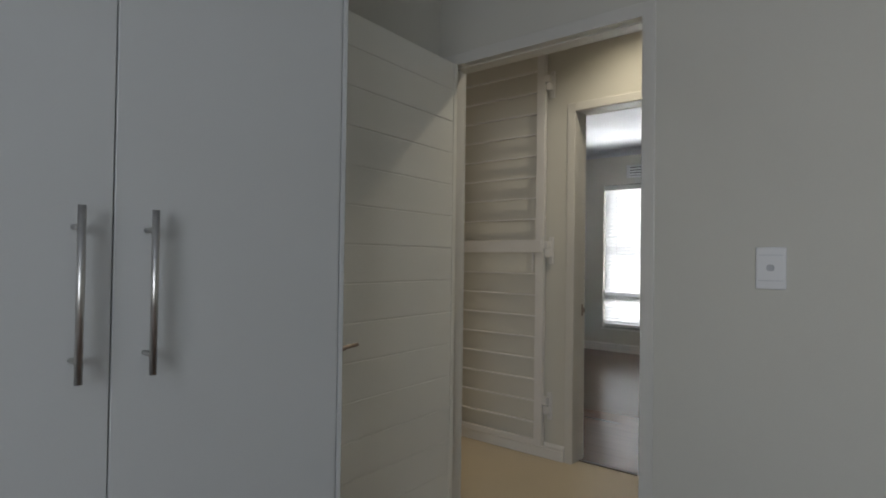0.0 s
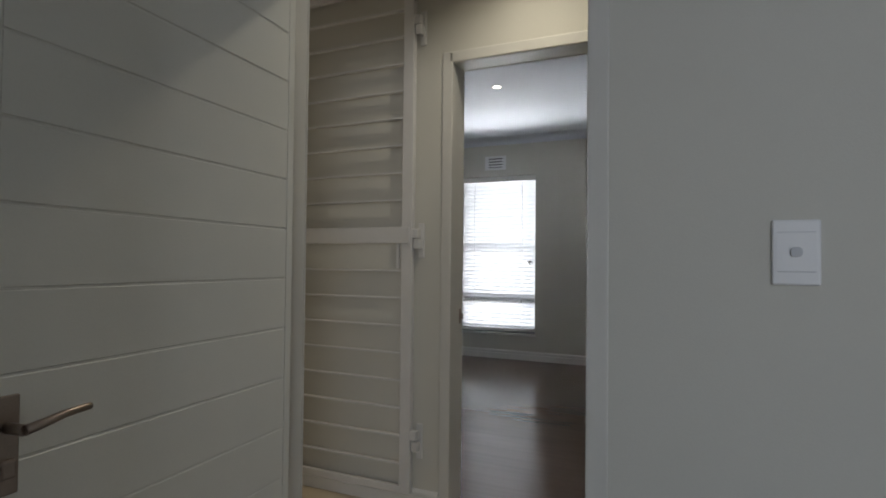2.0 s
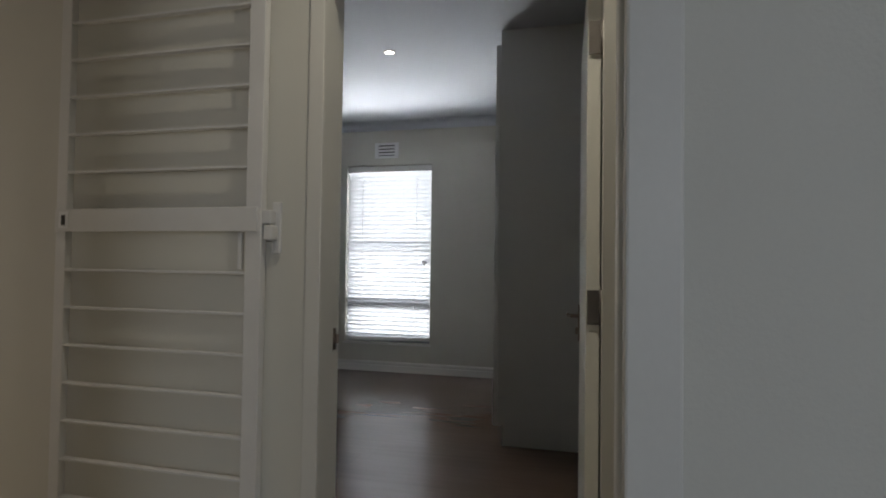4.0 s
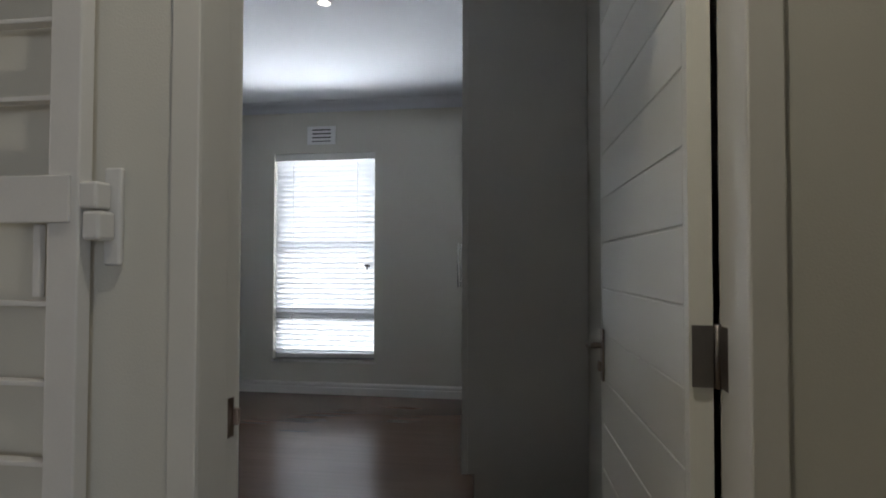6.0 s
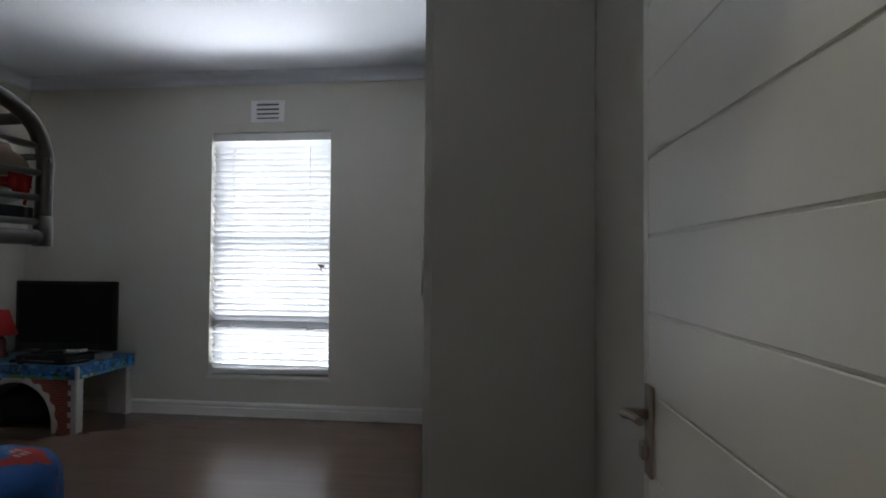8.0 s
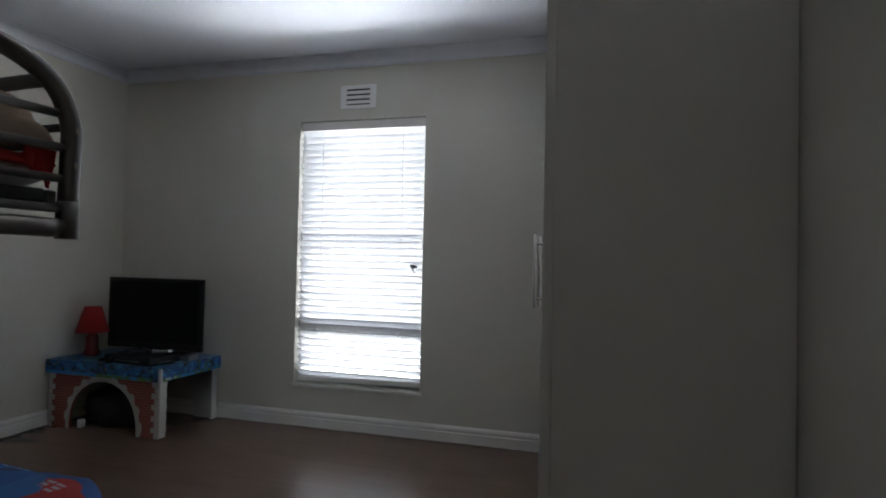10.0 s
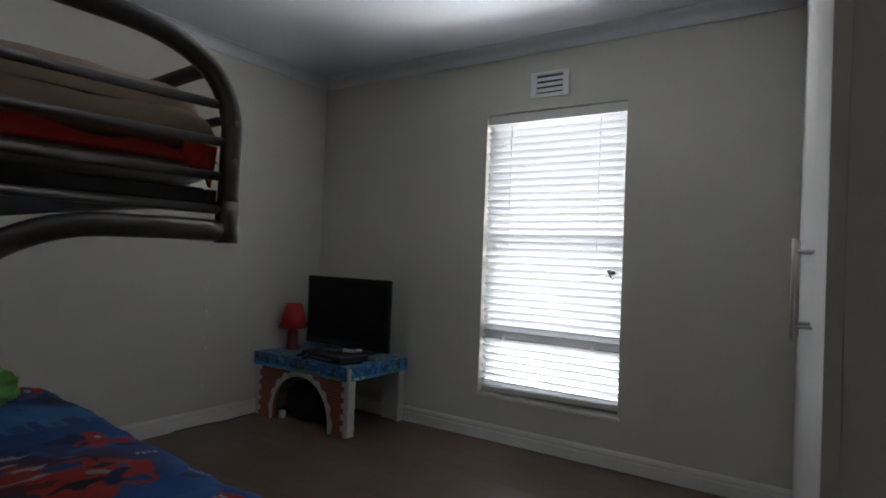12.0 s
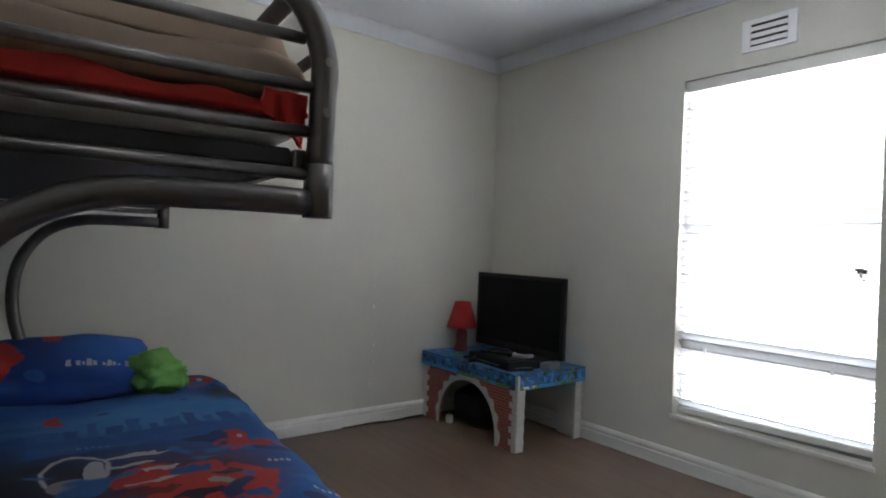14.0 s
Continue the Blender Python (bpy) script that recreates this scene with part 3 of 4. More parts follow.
# ---- light switch ----
sw = thing("light_switch", "white plastic light switch plate with one round rocker", "light switch")
part("plate", box(1.165, 1.247, -1.197, -1.1875, 1.095, 1.221, 0.0045, 4), PLASTIC, sw)
part("insert", box(1.172, 1.240, -1.1985, -1.1965, 1.122, 1.196, 0.0008), PLASTIC, sw)
for z in (1.1208, 1.1972):
    part("seam", box(1.174, 1.238, -1.1976, -1.1968, z - 0.0006, z + 0.0006), ROCKER, sw)
bm = prism([(1.206 + 0.0102 * math.copysign(abs(math.cos(a)) ** 0.7, math.cos(a)), 1.159 + 0.0095 * math.copysign(abs(math.sin(a)) ** 0.7, math.sin(a))) for a in (2 * math.pi * k / 28 for k in range(28))], -1.1995, -1.1985, "y")
part("rocker_ring", bm, HINGE, sw)
bm = prism([(1.206 + 0.0097 * math.copysign(abs(math.cos(a)) ** 0.7, math.cos(a)), 1.159 + 0.0090 * math.copysign(abs(math.sin(a)) ** 0.7, math.sin(a))) for a in (2 * math.pi * k / 28 for k in range(28))], -1.2035, -1.1995, "y")
part("rocker", bm, ROCKER, sw, "grey rounded rocker")


# ---- wardrobes ----
def bar_handle(parent, x, y, z0, z1, out):
    h = part("handle", tube([(x + out * 0.035, y, z0), (x + out * 0.035, y, z1)], 0.0058, 14), STEEL, parent, "brushed steel bar handle")
    for z in (z0 + 0.032, z1 - 0.032):
        part("handle_post", tube([(x + out * 0.0005, y, z), (x + out * 0.034, y, z)], 0.0045, 10), STEEL, h)


wa = thing("wardrobe", "tall white built-in wardrobe with steel bar handles", "wardrobe")
part("carcass", box(-0.122, 0.578, -4.21, -2.335, 0.0, 2.60), BOARD, wa)
part("end_panel", box(-0.122, 0.598, -2.334, -2.320, 0.0, 2.61, 0.002), SHADED_BOARD, wa)
for k in range(4):
    y1 = -2.338 - 0.457 * k
    d = part("door", box(0.581, 0.600, y1 - 0.4545, y1, 0.09, 2.60, 0.0015), SHADED_BOARD, wa)
    right = k % 2 == 0
    bar_handle(d, 0.600, (y1 - 0.452 + 0.047) if right else (y1 - 0.055), 0.980, 1.245, 1)
part("plinth", box(0.50, 0.56, -4.20, -2.335, 0.0, 0.088), BOARD, wa)

wb = thing("wardrobe", "tall white built-in wardrobe beside the window", "wardrobe")
part("carcass", box(0.187, 0.765, 1.952, 4.095, 0.13, 2.615), BOARD, wb)
part("end_panel", box(0.184, 0.764, 1.932, 1.950, 0.13, 2.615, 0.001), BOARD, wb)
for k in range(4):
    y0 = 1.930 + 0.535 * k
    d = part("door", box(0.155, 0.1835, y0, y0 + 0.531, 0.13, 2.52, 0.0015), BOARD, wb)
    if k < 2:
        bar_handle(d, 0.155, y0 + (0.470 if k == 0 else 0.065), 1.025, 1.280, -1.25 if k == 0 else -0.95)
part("plinth", box(0.215, 0.764, 1.955, 4.09, 0.0, 0.129), BOARD, wb)
# the fronts run slightly out of square with the room
for ob in wb.children_recursive:
    for v in ob.data.vertices:
        if v.co.x < 0.5:
            v.co.x -= 0.072 * (v.co.y - 1.93)


# ---- security gate folded back on the corridor wall ----
gt = thing("security_gate", "white painted steel security gate folded against the wall", "gate")
GX0, GX1, GZ0, GZ1, GY = -0.990, -0.205, 0.075, 2.45, -0.122
part("stile", box(GX0, GX0 + 0.042, GY - 0.014, GY + 0.014, GZ0, GZ1, 0.003), GATE, gt)
part("stile", box(GX1 - 0.055, GX1, GY - 0.016, GY + 0.014, GZ0, GZ1, 0.003), GATE, gt)
part("top_rail", box(GX0 + 0.042, GX1 - 0.055, GY - 0.012, GY + 0.012, GZ1 - 0.03, GZ1, 0.003), GATE, gt)
part("bottom_rail", box(GX0 + 0.042, GX1 - 0.055, GY - 0.012, GY + 0.012, GZ0, GZ0 + 0.03, 0.003), GATE, gt)
mid = part("lock_rail", box(GX0 + 0.004, GX1 - 0.012, GY - 0.022, GY - 0.016, 1.217, 1.292, 0.002), GATE, gt)
lk = part("lock_plate", box(GX0 + 0.022, GX0 + 0.062, GY - 0.0245, GY - 0.0222, 1.228, 1.284, 0.001), PLASTIC, mid, "pale lock plate")
part("keyhole", box(GX0 + 0.034, GX0 + 0.050, GY - 0.0262, GY - 0.0246, 1.238, 1.272, 0.0005), DARK, mid)
for z in [1.418 + 0.1275 * k for k in range(8)] + [1.089 - 0.1262 * k for k in range(8)]:
    part("bar", box(GX0 + 0.042, GX1 - 0.055, GY - 0.012, GY + 0.012, z - 0.004, z + 0.004, 0.0015), GATE, gt)
part("stop_bar", box(GX1 - 0.085, GX1 - 0.072, GY - 0.010, GY + 0.002, 1.10, 1.215, 0.002), GATE, gt)
for z in (2.225, 1.235, 0.315):
    h = part("hinge_plate", box(GX1 + 0.012, GX1 + 0.042, -0.098, -0.086, z - 0.085, z + 0.075, 0.004), GATE, gt)
    part("knuckle", box(GX1 - 0.004, GX1 + 0.030, GY - 0.014, GY + 0.020, z + 0.004, z + 0.048, 0.005), GATE, h)
    part("knuckle", box(GX1 + 0.006, GX1 + 0.036, GY - 0.016, GY + 0.022, z - 0.045, z + 0.001, 0.005), GATE, h)


# ---- downlights ----
def downlight(x, y, z, group):
    g = thing("downlight", "small round recessed downlight, switched on", "downlight", pose(x, y, z), group)
    bm = bmesh.new()
    n = 28
    rings = []
    for r, h in ((0.044, 0), (0.044, -0.004), (0.040, -0.006), (0.031, -0.004), (0.030, 0)):
        rings.append([bm.verts.new((r * math.cos(2 * math.pi * k / n), r * math.sin(2 * math.pi * k / n), h)) for k in range(n)])
    for a, b in zip(rings, rings[1:]):
        for k in range(n):
            bm.faces.new((a[k], a[(k + 1) % n], b[(k + 1) % n], b[k]))
    part("rim", bm, TRIM, g)
    part("bulb", tube([(0, 0, -0.0035), (0, 0, -0.0005)], 0.029, 24), LAMPGLOW, g, "glowing white bulb face")


downlight(-0.65, 2.15, H_B, "ceiling downlights")
downlight(0.40, -0.49, H_C, "ceiling downlights")


# ---- bedroom window, blind, vent ----
win = tagged(new("window_1"), "tall aluminium window behind a closed white blind", "window", "", "structure")
FY = YW + 0.068
for nm, a, b, c, d in (("frame_side", WIN_X0, WIN_X0 + 0.018, WIN_Z0, WIN_Z1), ("frame_side", WIN_X1 - 0.018, WIN_X1, WIN_Z0, WIN_Z1),
                       ("frame_head", WIN_X0 + 0.018, WIN_X1 - 0.018, WIN_Z1 - 0.045, WIN_Z1), ("frame_sill", WIN_X0 + 0.018, WIN_X1 - 0.018, WIN_Z0, WIN_Z0 + 0.045),
                       ("transom", WIN_X0 + 0.018, WIN_X1 - 0.018, 0.638, 0.716), ("sash_bar", WIN_X0 + 0.018, WIN_X1 - 0.018, 1.262, 1.284)):
    part(nm, box(a, b, FY, FY + 0.04, c, d, 0.003), ALU, win)
lt = part("sash_latch", box(-0.985, -0.945, FY - 0.020, FY - 0.001, 1.13, 1.15, 0.003), BLACK, win, "dark window latch")
part("latch_tongue", box(-0.965, -0.952, FY - 0.018, FY - 0.004, 1.10, 1.129, 0.002), BLACK, lt)
for c, d in ((WIN_Z0 + 0.045, 0.638), (0.716, WIN_Z1 - 0.045)):
    p = part("pane", box(WIN_X0 + 0.018, WIN_X1 - 0.018, FY + 0.018, FY + 0.022, c, d), GLASS, win)
    p.visible_shadow = False
part("window_sill", box(WIN_X0 - 0.012, WIN_X1 + 0.012, YW - 0.012, YW + 0.10, WIN_Z0 - 0.022, WIN_Z0 - 0.001, 0.003), TRIM, win)

bl = thing("venetian_blind", "white venetian blind, slats closed, glowing with daylight", "blind")
BY = YW + 0.046
part("headrail", box(WIN_X0 + 0.004, WIN_X1 - 0.004, BY - 0.032, BY + 0.022, 2.10, WIN_Z1 - 0.003, 0.003), TRIM, bl)
rail = part("bottom_rail", box(WIN_X0 + 0.012, WIN_X1 - 0.008, BY - 0.016, BY + 0.012, 0.310, 0.342, 0.004), TRIM, bl)
for v in rail.data.vertices:
    v.co.z += 0.018 * (v.co.x - WIN_X0) / (WIN_X1 - WIN_X0)
tilt, wide, pitch = radians(-45), 0.0740, 0.0462
prof = []
for k in range(5):
    u = (k / 4 - 0.5) * wide
    bow = 0.003 * (1 - (2 * k / 4 - 1) ** 2)
    prof.append((u * math.cos(tilt) - bow * math.sin(tilt), u * math.sin(tilt) + bow * math.cos(tilt)))
bm = bmesh.new()
rows = [[bm.verts.new((x, a, b)) for a, b in prof] for x in (WIN_X0 + 0.003, WIN_X1 - 0.004)]
for k in range(4):
    f = bm.faces.new((rows[0][k], rows[0][k + 1], rows[1][k + 1], rows[1][k]))
    f.smooth = True
first = part("slat", bm, SLAT, bl)
first.location = (0, BY, 0.368)
z = 0.368 + pitch
while z < 2.095:
    s = first.copy()
    scene.collection.objects.link(s)
    s.parent = bl
    s.location = (0, BY, z)
    z += pitch
for x in (WIN_X0 + 0.17, WIN_X1 - 0.17):
    for dy in (-0.024, 0.024):
        part("ladder_cord", tube([(x, BY + dy * 0.6, 0.34), (x, BY + dy * 0.6, 2.10)], 0.0008, 6), TRIM, bl)

for x in (WIN_X0 + 0.17, WIN_X1 - 0.17):
    part("cord_clip", box(x - 0.006, x + 0.006, BY - 0.040, BY - 0.032, 0.660, 0.692, 0.002), PLASTIC, bl)
# dark pieces added before the slats stand for the latch's silhouette
kn = part("cord_cleat", box(-0.978, -0.948, BY - 0.046, BY - 0.034, 1.142, 1.156, 0.003), HINGE, bl, "small dark piece standing for the window latch")
part("cord_hook", box(-0.960, -0.951, BY - 0.044, BY - 0.034, 1.112, 1.1415, 0.002), HINGE, kn)

vt = thing("wall_vent", "white plastic wall vent with four dark slits", "vent")
VX0, VX1, VZ0, VZ1 = -1.516, -1.250, 2.240, 2.405
part("backing", box(VX0 + 0.03, VX1 - 0.03, YW - 0.005, YW - 0.0005, VZ0 + 0.02, VZ1 - 0.02), DARK, vt)
bm = box(VX0, VX0 + 0.045, YW - 0.012, YW - 0.0005, VZ0, VZ1, 0.003)
put_box(bm, VX1 - 0.045, VX1, YW - 0.012, YW - 0.0005, VZ0, VZ1, 0.003)
put_box(bm, VX0 + 0.044, VX1 - 0.044, YW - 0.012, YW - 0.0005, VZ1 - 0.026, VZ1, 0.003)
put_box(bm, VX0 + 0.044, VX1 - 0.044, YW - 0.012, YW - 0.0005, VZ0, VZ0 + 0.026, 0.003)
part("frame", bm, PLASTIC, vt)
for k in range(3):
    z = VZ0 + 0.034 + k * 0.0345
    part("louvre", box(VX0 + 0.045, VX1 - 0.045, YW - 0.012, YW - 0.006, z, z + 0.0235, 0.003), PLASTIC, vt)


# ---- play table with television ----
tb = thing("play_table", "printed play table with brick arch sides and blue-green top", "table")
TX0, TX1, TY0, TY1 = -3.35, -2.445, 3.49, 4.075
part("tabletop", box(TX0 - 0.012, TX1 + 0.03, TY0 - 0.025, TY1 - 0.003, 0.440, 0.458, 0.004), PLAYTOP, tb, "blue and green printed top")
part("apron", box(TX0 - 0.012, TX1 + 0.028, TY0 - 0.024, TY0 - 0.004, 0.368, 0.4395, 0.002), PLAYTOP, tb)
part("apron", box(TX1 + 0.006, TX1 + 0.030, TY0 - 0.003, TY1 - 0.004, 0.388, 0.4395, 0.002), PLAYTOP, tb)
part("apron_edge", box(TX1 + 0.006, TX1 + 0.029, TY0 - 0.003, TY1 - 0.004, 0.368, 0.3875, 0.002), PLAYSIDE, tb, "green grass print edge")
part("apron_edge", box(TX0 - 0.011, TX1 + 0.005, TY0 - 0.0255, TY0 - 0.0242, 0.368, 0.388), PLAYSIDE, tb, "green grass print edge")
part("corner_cap", box(TX1 + 0.0125, TX1 + 0.0335, TY0 - 0.0275, TY0 - 0.0062, 0.366, 0.455, 0.003), SHEET, tb, "grey plastic corner cap")


def arch_outline(x0, x1, a0, a1, rise, top):
    out = [(x0, 0.0), (a0, 0.0)]
    c, r = (a0 + a1) / 2, (a1 - a0) / 2
    for k in range(1, 20):
        a = math.pi * (1 - k / 20)
        out.append((c + r * math.cos(a), rise * math.sin(a) ** 0.8))
    return out + [(a1, 0.0), (x1, 0.0), (x1, top), (x0, top)]


def arch_trim(a0, a1, rise, w):
    """Band round the arch with a toothed outer edge."""
    c, r = (a0 + a1) / 2, (a1 - a0) / 2
    inner, outer = [], []
    n = 44
    for k in range(n + 1):
        a = math.pi * (1 - k / n)
        s = math.sin(a) ** 0.8 if 0 < k < n else 0
        tooth = w * (1.0 if (k // 2) % 2 else 0.62)
        inner.append((c + r * math.cos(a), rise * s))
        outer.append((c + (r + tooth) * math.cos(a), (rise + tooth) * s))
    return inner + outer[::-1]


for y, mat_side in ((TY0, BRICKS), (TY1 - 0.03, SHEET)):
    p = part("arch_panel", prism(arch_outline(TX0, TX1, -3.17, -2.615, 0.335, 0.44), y, y + 0.018, "y"), mat_side, tb, "red brick print round an arch")
    if y == TY0:
        part("arch_trim", prism(arch_trim(-3.17, -2.615, 0.335, 0.045), y - 0.0025, y - 0.0004, "y"), WHITE, p)
        for side in (0, 1):
            for k in range(10):
                w = 0.055 if k % 2 else 0.032
                x0 = TX0 if side == 0 else TX1 - w
                part("quoin", box(x0 + 0.001, x0 + w - 0.001, y - 0.0030, y - 0.0005, k * 0.0365 + 0.001, k * 0.0365 + 0.0355), WHITE, p)
for y in (TY0 + 0.001, TY1 - 0.066):
    leg = part("leg", box(TX1 - 0.016, TX1 + 0.004, y, y + 0.065, 0.0, 0.44, 0.002), SHEET, tb, "white brick-print leg")
    part("leg", box(TX0 + 0.0, TX0 + 0.018, y + 0.018, y + 0.065, 0.0, 0.44, 0.002), WHITE, tb)
    for k in range(12):
        part("brick", box(TX1 + 0.0045, TX1 + 0.007, y + 0.002, y + (0.064 if k % 2 else 0.052), k * 0.0365 + 0.003, k * 0.0365 + 0.0325), WHITE, leg)

tv = thing("television", "black flat television, screen off, on the play table", "television")
part("screen_frame", box(-3.244, -2.424, 3.855, 3.885, 0.505, 1.017, 0.008, 3), BLACK, tv)
part("screen", box(-3.214, -2.454, 3.852, 3.8545, 0.555, 0.990, 0.001), SCREEN, tv, "dark glossy screen")
part("rear_housing", box(-3.07, -2.57, 3.885, 3.94, 0.56, 0.92, 0.02), BLACK, tv)
part("neck", box(-2.89, -2.75, 3.87, 3.91, 0.475, 0.53, 0.006), BLACK, tv)
part("stand", box(-3.03, -2.61, 3.77, 4.0, 0.4585, 0.478, 0.008), BLACK, tv)

lp = thing("table_lamp", "small red table lamp with a red cloth shade", "lamp", pose(-3.235, 3.715, 0.4585))
bm = bmesh.new()
n = 28
rings = []
for r, h in ((0.001, 0.0), (0.055, 0.0), (0.058, 0.012), (0.05, 0.03), (0.042, 0.05), (0.04, 0.13), (0.03, 0.15), (0.012, 0.165), (0.012, 0.2), (0.001, 0.2)):
    rings.append([bm.verts.new((r * math.cos(2 * math.pi * k / n), r * math.sin(2 * math.pi * k / n), h)) for k in range(n)])
for a, b in zip(rings, rings[1:]):
    for k in range(n):
        bm.faces.new((a[k], a[(k + 1) % n], b[(k + 1) % n], b[k]))
part("base", bm, RED, lp, "", True)
bm = bmesh.new()
rings = []
for r, h in ((0.108, 0.165), (0.110, 0.165), (0.055, 0.345), (0.053, 0.345), (0.108, 0.166)):
    rings.append([bm.verts.new((r * math.cos(2 * math.pi * k / n), r * math.sin(2 * math.pi * k / n), h)) for k in range(n)])
for a, b in zip(rings, rings[1:]):
    for k in range(n):
        bm.faces.new((a[k], a[(k + 1) % n], b[(k + 1) % n], b[k]))
part("shade", bm, SHADE, lp, "red cloth shade", True)

gc = thing("game_console", "black console box lying on the play table", "console", pose(-2.72, 3.64, 0.4585, 0, 0, -6))
part("body", box(-0.21, 0.21, -0.13, 0.13, 0.0, 0.055, 0.012, 3), BLACK, gc)
part("lid_panel", box(-0.18, 0.18, -0.11, 0.12, 0.0552, 0.060, 0.002), SCREEN, gc)
part("front_strip", box(-0.12, 0.12, -0.1315, -0.1302, 0.018, 0.026), HINGE, gc)
pd = thing("game_controller", "grey game controller lying on the console", "controller", pose(-2.60, 3.66, 0.519, 0, 0, 200))
part("body", box(-0.045, 0.045, -0.022, 0.022, 0.0, 0.020, 0.008, 3), PAD, pd)
part("grip", tube(smooth_path([(-0.04, -0.015, 0.010), (-0.055, -0.035, 0.010), (-0.060, -0.06, 0.010)]), 0.014, 10, 0.009), PAD, pd)
part("grip", tube(smooth_path([(0.04, -0.015, 0.010), (0.055, -0.035, 0.010), (0.060, -0.06, 0.010)]), 0.014, 10, 0.009), PAD, pd)
part("thumb_stick", tube([(-0.018, -0.008, 0.0205), (-0.018, -0.008, 0.029)], 0.007, 12), BLACK, pd)
part("thumb_stick", tube([(0.018, -0.008, 0.0205), (0.018, -0.008, 0.029)], 0.007, 12), BLACK, pd)
pe = thing("game_controller", "black game controller lying beside the console", "controller", pose(-2.88, 3.545, 0.4585, 0, 0, -25))
part("body", box(-0.05, 0.05, -0.025, 0.025, 0.003, 0.030, 0.010, 3), BLACK, pe)
for side in (-1, 1):
    part("grip", tube(smooth_path([(side * 0.042, -0.012, 0.014), (side * 0.058, -0.035, 0.014), (side * 0.064, -0.064, 0.012)]), 0.0135, 10, 0.010), BLACK, pe)
    part("thumb_stick", tube([(side * 0.020, -0.008, 0.0302), (side * 0.020, -0.008, 0.039)], 0.007, 12), HINGE, pe)
rc = thing("remote_control", "slim black remote control on the play table", "remote", pose(-2.52, 3.58, 0.4585, 0, 0, 72))
part("body", box(-0.085, 0.085, -0.021, 0.021, 0.0, 0.017, 0.005), BLACK, rc)
for k in range(6):
    part("button", box(-0.065 + 0.022 * k, -0.054 + 0.022 * k, -0.010, 0.010, 0.0172, 0.0190, 0.0005), HINGE, rc)
cl = thing("cable", "tangled black cable lying on the console", "cable")
part("cord", tube(smooth_path([(-2.90, 3.60, 0.523), (-2.84, 3.56, 0.525), (-2.76, 3.59, 0.528), (-2.70, 3.66, 0.526), (-2.77, 3.70, 0.530), (-2.85, 3.66, 0.532), (-2.80, 3.58, 0.536), (-2.70, 3.57, 0.530), (-2.66, 3.62, 0.525)]), 0.005, 8), BLACK, cl)
part("plug", box(-2.665, -2.635, 3.605, 3.640, 0.519, 0.540, 0.004), BLACK, cl)
sb = thing("small_box", "small grey box on the play table", "box", pose(-2.475, 3.80, 0.4585, 0, 0, 8))
part("body", box(-0.035, 0.035, -0.06, 0.06, 0.0, 0.032, 0.004), ALU, sb)
part("lid", box(-0.036, 0.036, -0.061, 0.061, 0.0322, 0.040, 0.003), ALU, sb)
mg = thing("magazine", "flat colourful magazine lying on the play table", "magazine", pose(-3.05, 3.60, 0.4585, 0, 0, 25))
part("pages", box(-0.10, 0.10, -0.075, 0.075, 0.0, 0.005, 0.001), PLAYSIDE, mg)
bg = thing("dark_bag", "dark soft bag pushed under the play table", "bag", pose(-2.97, 3.74, 0.0))
bm = bmesh.new()
bmesh.ops.create_uvsphere(bm, u_segments=28, v_segments=16, radius=1)
for v in bm.verts:
    q = v.co.copy()
    v.co = Vector((q.x * 0.255, q.y * 0.19, max(0, (q.z + 0.75) * 0.165))) * (1 + 0.16 * noise.noise(q * 2.1))
    v.co.z = max(0.0, v.co.z)
part("body", bm, BLACK, bg, "", True)
part("strap", tube(smooth_path([(-0.15, -0.10, 0.12), (-0.08, -0.17, 0.20), (0.06, -0.17, 0.19), (0.13, -0.10, 0.12)]), 0.008, 8), BLACK, bg)


cb = thing("cable", "thin dark cable lying along the skirting board", "cable")
part("cord", tube(smooth_path([(-3.30, 3.75, 0.006), (-3.34, 3.50, 0.006), (-3.345, 3.36, 0.006), (-3.33, 3.22, 0.006), (-3.352, 3.08, 0.006), (-3.350, 2.85, 0.006)]), 0.004, 8), BLACK, cb)
pg = thing("plug_adapter", "small white plug adapter on the floor under the table", "plug")
part("body", box(-3.135, -3.10, 3.52, 3.56, 0.0, 0.055, 0.006), PLASTIC, pg)
part("pin", tube([(-3.118, 3.54, 0.055), (-3.118, 3.54, 0.07)], 0.003, 8), HINGE, pg)
mk = thing("wall_marks", "row of small pale filler marks on the wall", "marks")
for k in range(12):
    z, y0 = 0.26 + 0.063 * k + 0.008 * ((k * 5) % 4), 3.075 + 0.005 * ((k * 7) % 5 - 2)
    part("mark", box(XL + 0.0003, XL + 0.0012, y0 - 0.0045, y0 + 0.0045, z - 0.006, z + 0.007 + 0.007 * (k % 3)), CEIL if k % 4 else PLASTIC, mk)


# ---- bunk bed; local x from foot (0) to head (-2.0), local y from the wall side to the open side ----
BED = pose(-1.122, -0.014, 0.0, 0, 0, -5)
bk = thing("bunk_bed", "dark grey metal tube bunk bed with curved end frames", "bunk bed", BED)
YP = 1.52
R = 0.024


